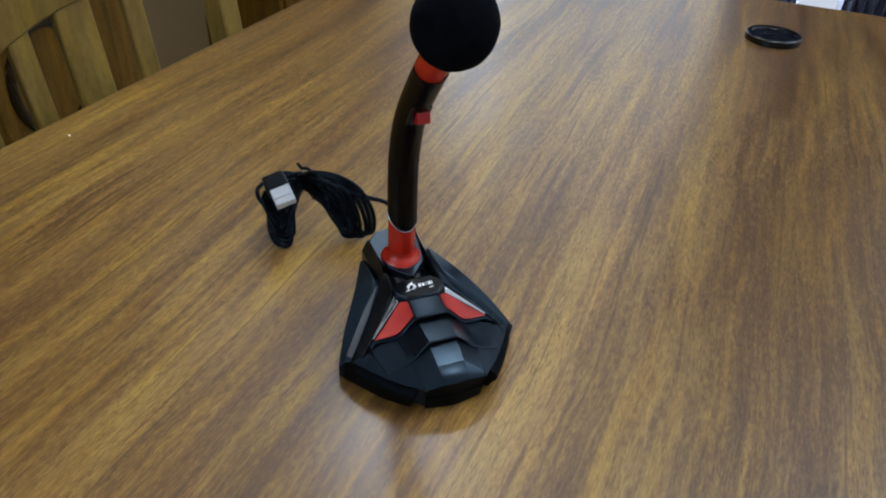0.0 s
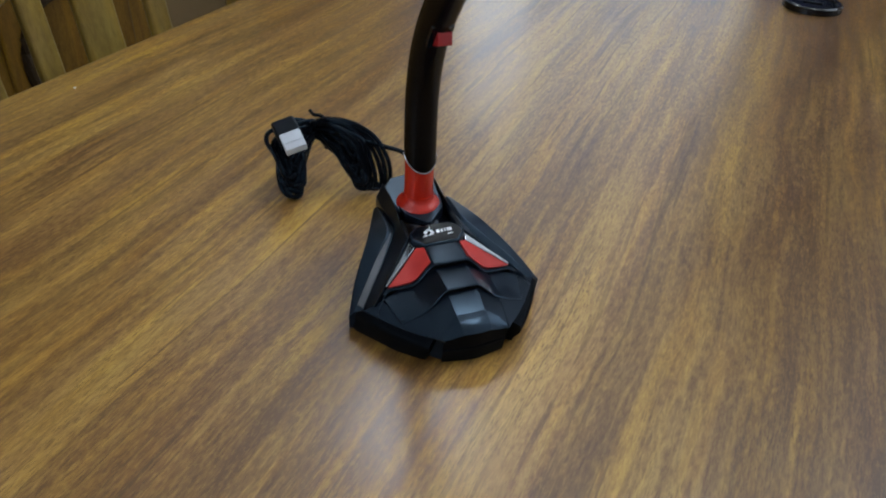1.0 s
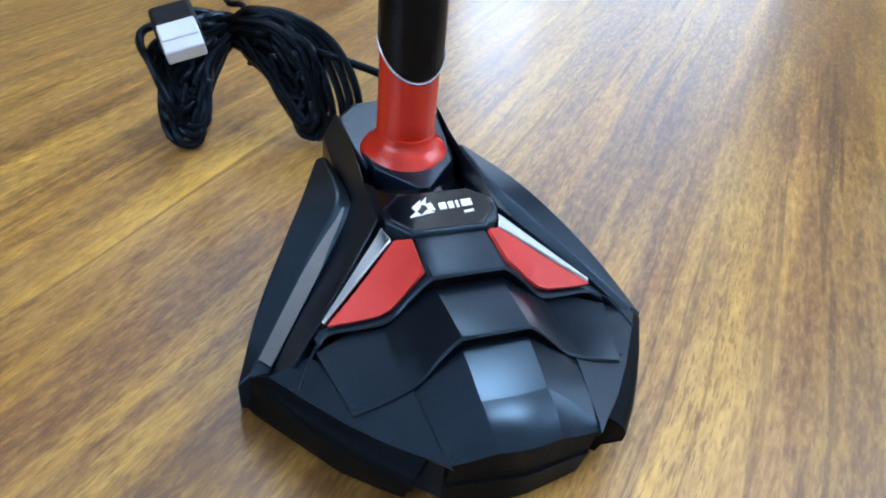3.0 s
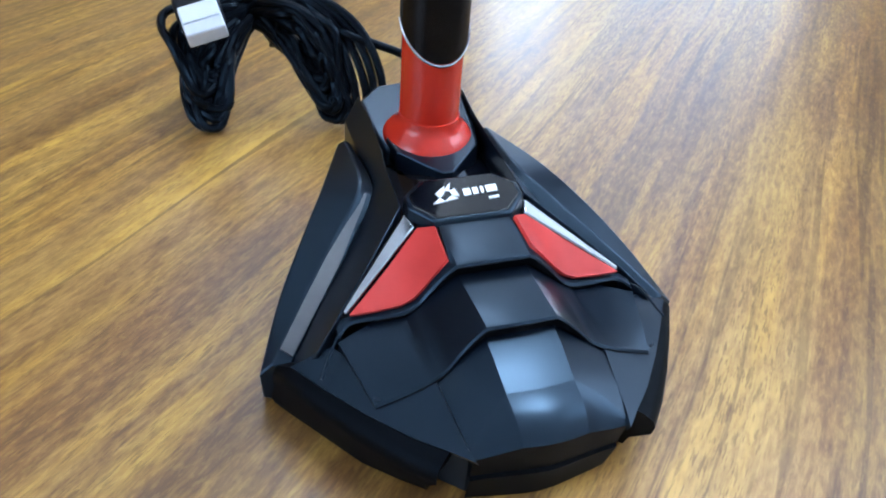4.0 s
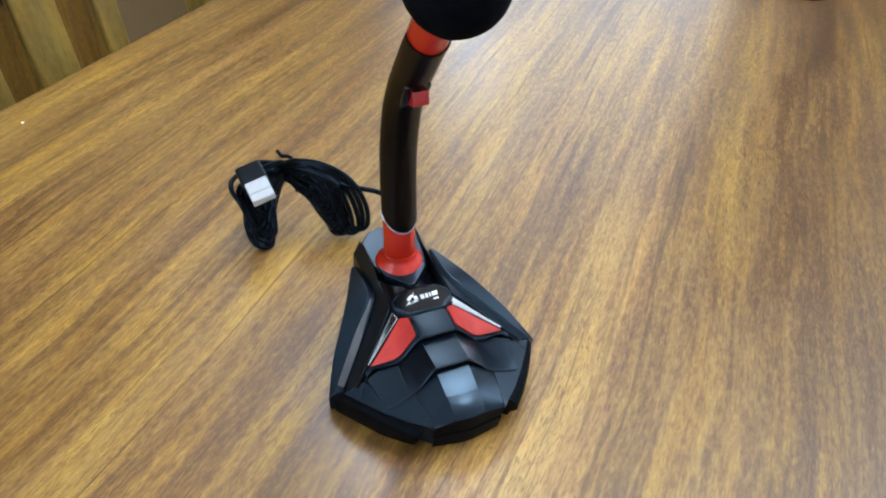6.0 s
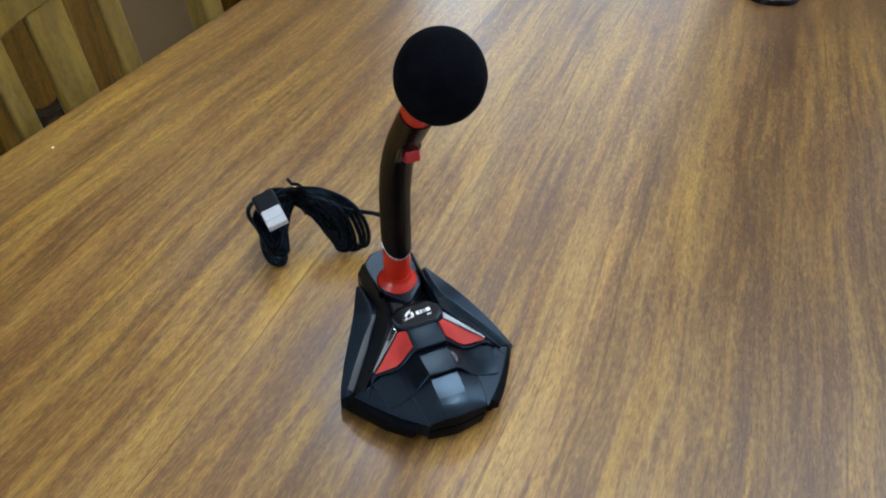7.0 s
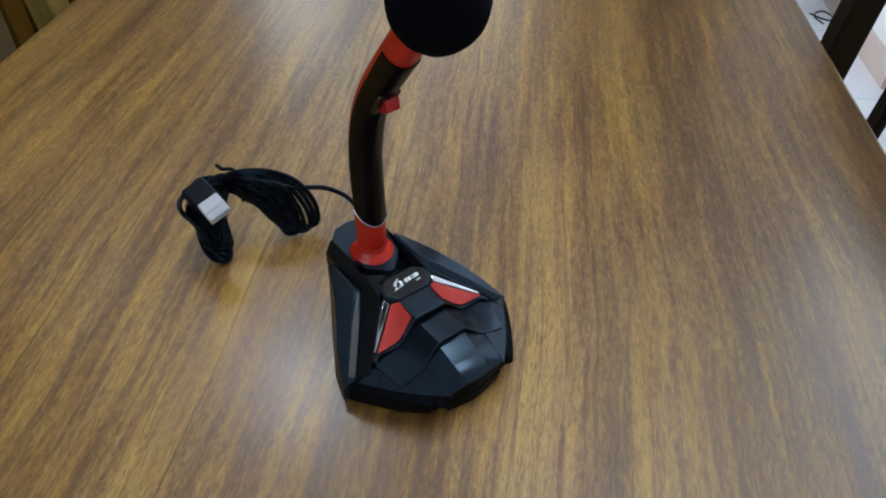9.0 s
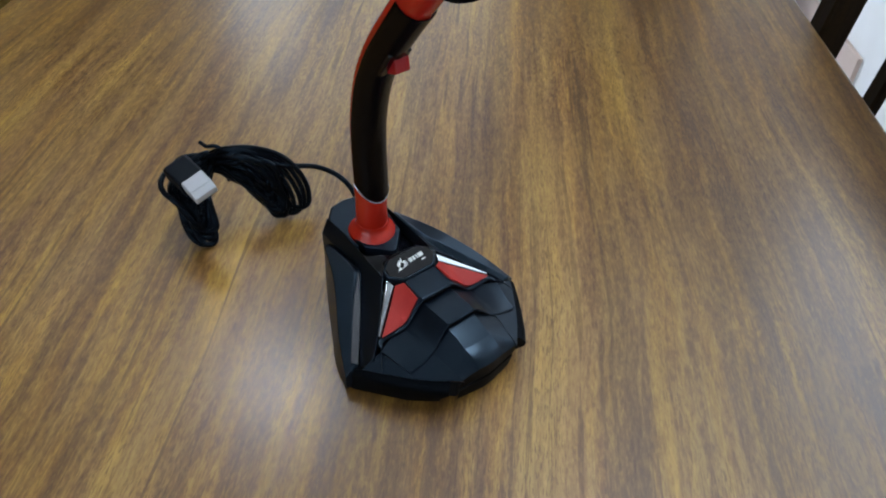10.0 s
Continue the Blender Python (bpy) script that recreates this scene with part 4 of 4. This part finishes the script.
y_ax = (y_ax - x_ax * y_ax.dot(x_ax)).normalized()
z_ax = x_ax.cross(y_ax)
mp = Matrix((x_ax, y_ax, z_ax)).transposed().to_4x4()
mp.translation = Vector((-0.0617, 0.1525, 0.0500))
plug = part("plug", boxed(-0.0088, 0.0088, 0.0070, 0.030, -0.0100, 0.0002, mp @ pose(0, 0, 0, -14, 0, 0)), PLUG_BLACK, cable, "black moulded plug", bevel=0.002, segments=3)
bm = bmesh.new()
loft(bm, [[mp @ Vector((x, y, z)) for y, z in ((-0.0062, -0.0070), (0.0080, -0.0070), (0.0080, 0.0), (-0.0010, 0.0004), (-0.0062, -0.0010))] for x in (-0.0076, 0.0076)], True, True)
part("plug_cap", bm, WHITE_CAP, plug, "white plastic plug cap", bevel=0.0006)
part("cap_top", boxed(-0.0072, 0.0072, -0.0014, 0.0078, -0.0004, 0.0010, mp), WHITE_CAP, plug, "", bevel=0.0003)


# ---------------- small things on the table ----------------
cap = thing("lens_cap", at(0.183, 0.8073, 0.0), "round black plastic lens cap lying on the table", "lens cap")
part("disc", lathe([(0.0370, 0.0), (0.0382, 0.001), (0.0382, 0.0085), (0.036, 0.0102), (0.031, 0.0098), (0.030, 0.0080), (0.0, 0.0080)][:-1] + [(0.001, 0.0080)], 64), CAP_BLACK, cap)
part("grip", boxed(-0.012, 0.012, -0.004, 0.004, 0.0078, 0.0098), CAP_BLACK, cap, "", bevel=0.0008)


# a crumb on the table and a cord on the floor
crumb = bmesh.new()
bmesh.ops.create_icosphere(crumb, subdivisions=2, radius=0.0015)
for v in crumb.verts:
    v.co *= 0.8 + 0.4 * noise.noise(v.co * 900)
    v.co.z = max(v.co.z * 0.6 + 0.0010, 0.0)
ob = part("crumb", crumb, WHITE_INK)
ob.matrix_world = at(-0.441, 0.1348, 0.0)
tagged(ob, "tiny white crumb lying on the varnished table", "crumb")
ob = part("floor_cord", tube(smooth_path([(1.02, 2.30, 0.0), (1.05, 2.26, 0.0), (1.075, 2.25, 0.0), (1.09, 2.28, 0.0), (1.075, 2.32, 0.0), (1.045, 2.31, 0.0), (1.03, 2.27, 0.0), (1.045, 2.22, 0.0)], 8), 0.0025, 8), CABLE_BLACK)
ob.matrix_world = ROOM @ pose(0, 0, FLOOR_Z + 0.0025)
tagged(ob, "thin dark curled cord lying on the white tiles", "cord")


# ---------------- floor tiles ----------------
SIDE_T = 0.45
bm = boxed(0.0015, SIDE_T - 0.0015, 0.0015, SIDE_T - 0.0015, -0.006, 0.0)
tile_mesh = bpy.data.meshes.new("tile")
bm.to_mesh(tile_mesh)
bm.free()
tile_mesh.materials.append(TILE)
for i in range(6):
    for j in range(11):
        tile = new("tile", tile_mesh)
        tile.parent = floor
        tile.matrix_local = pose(U0 + SIDE_T * i, V1 - SIDE_T * (j + 1), FLOOR_Z)
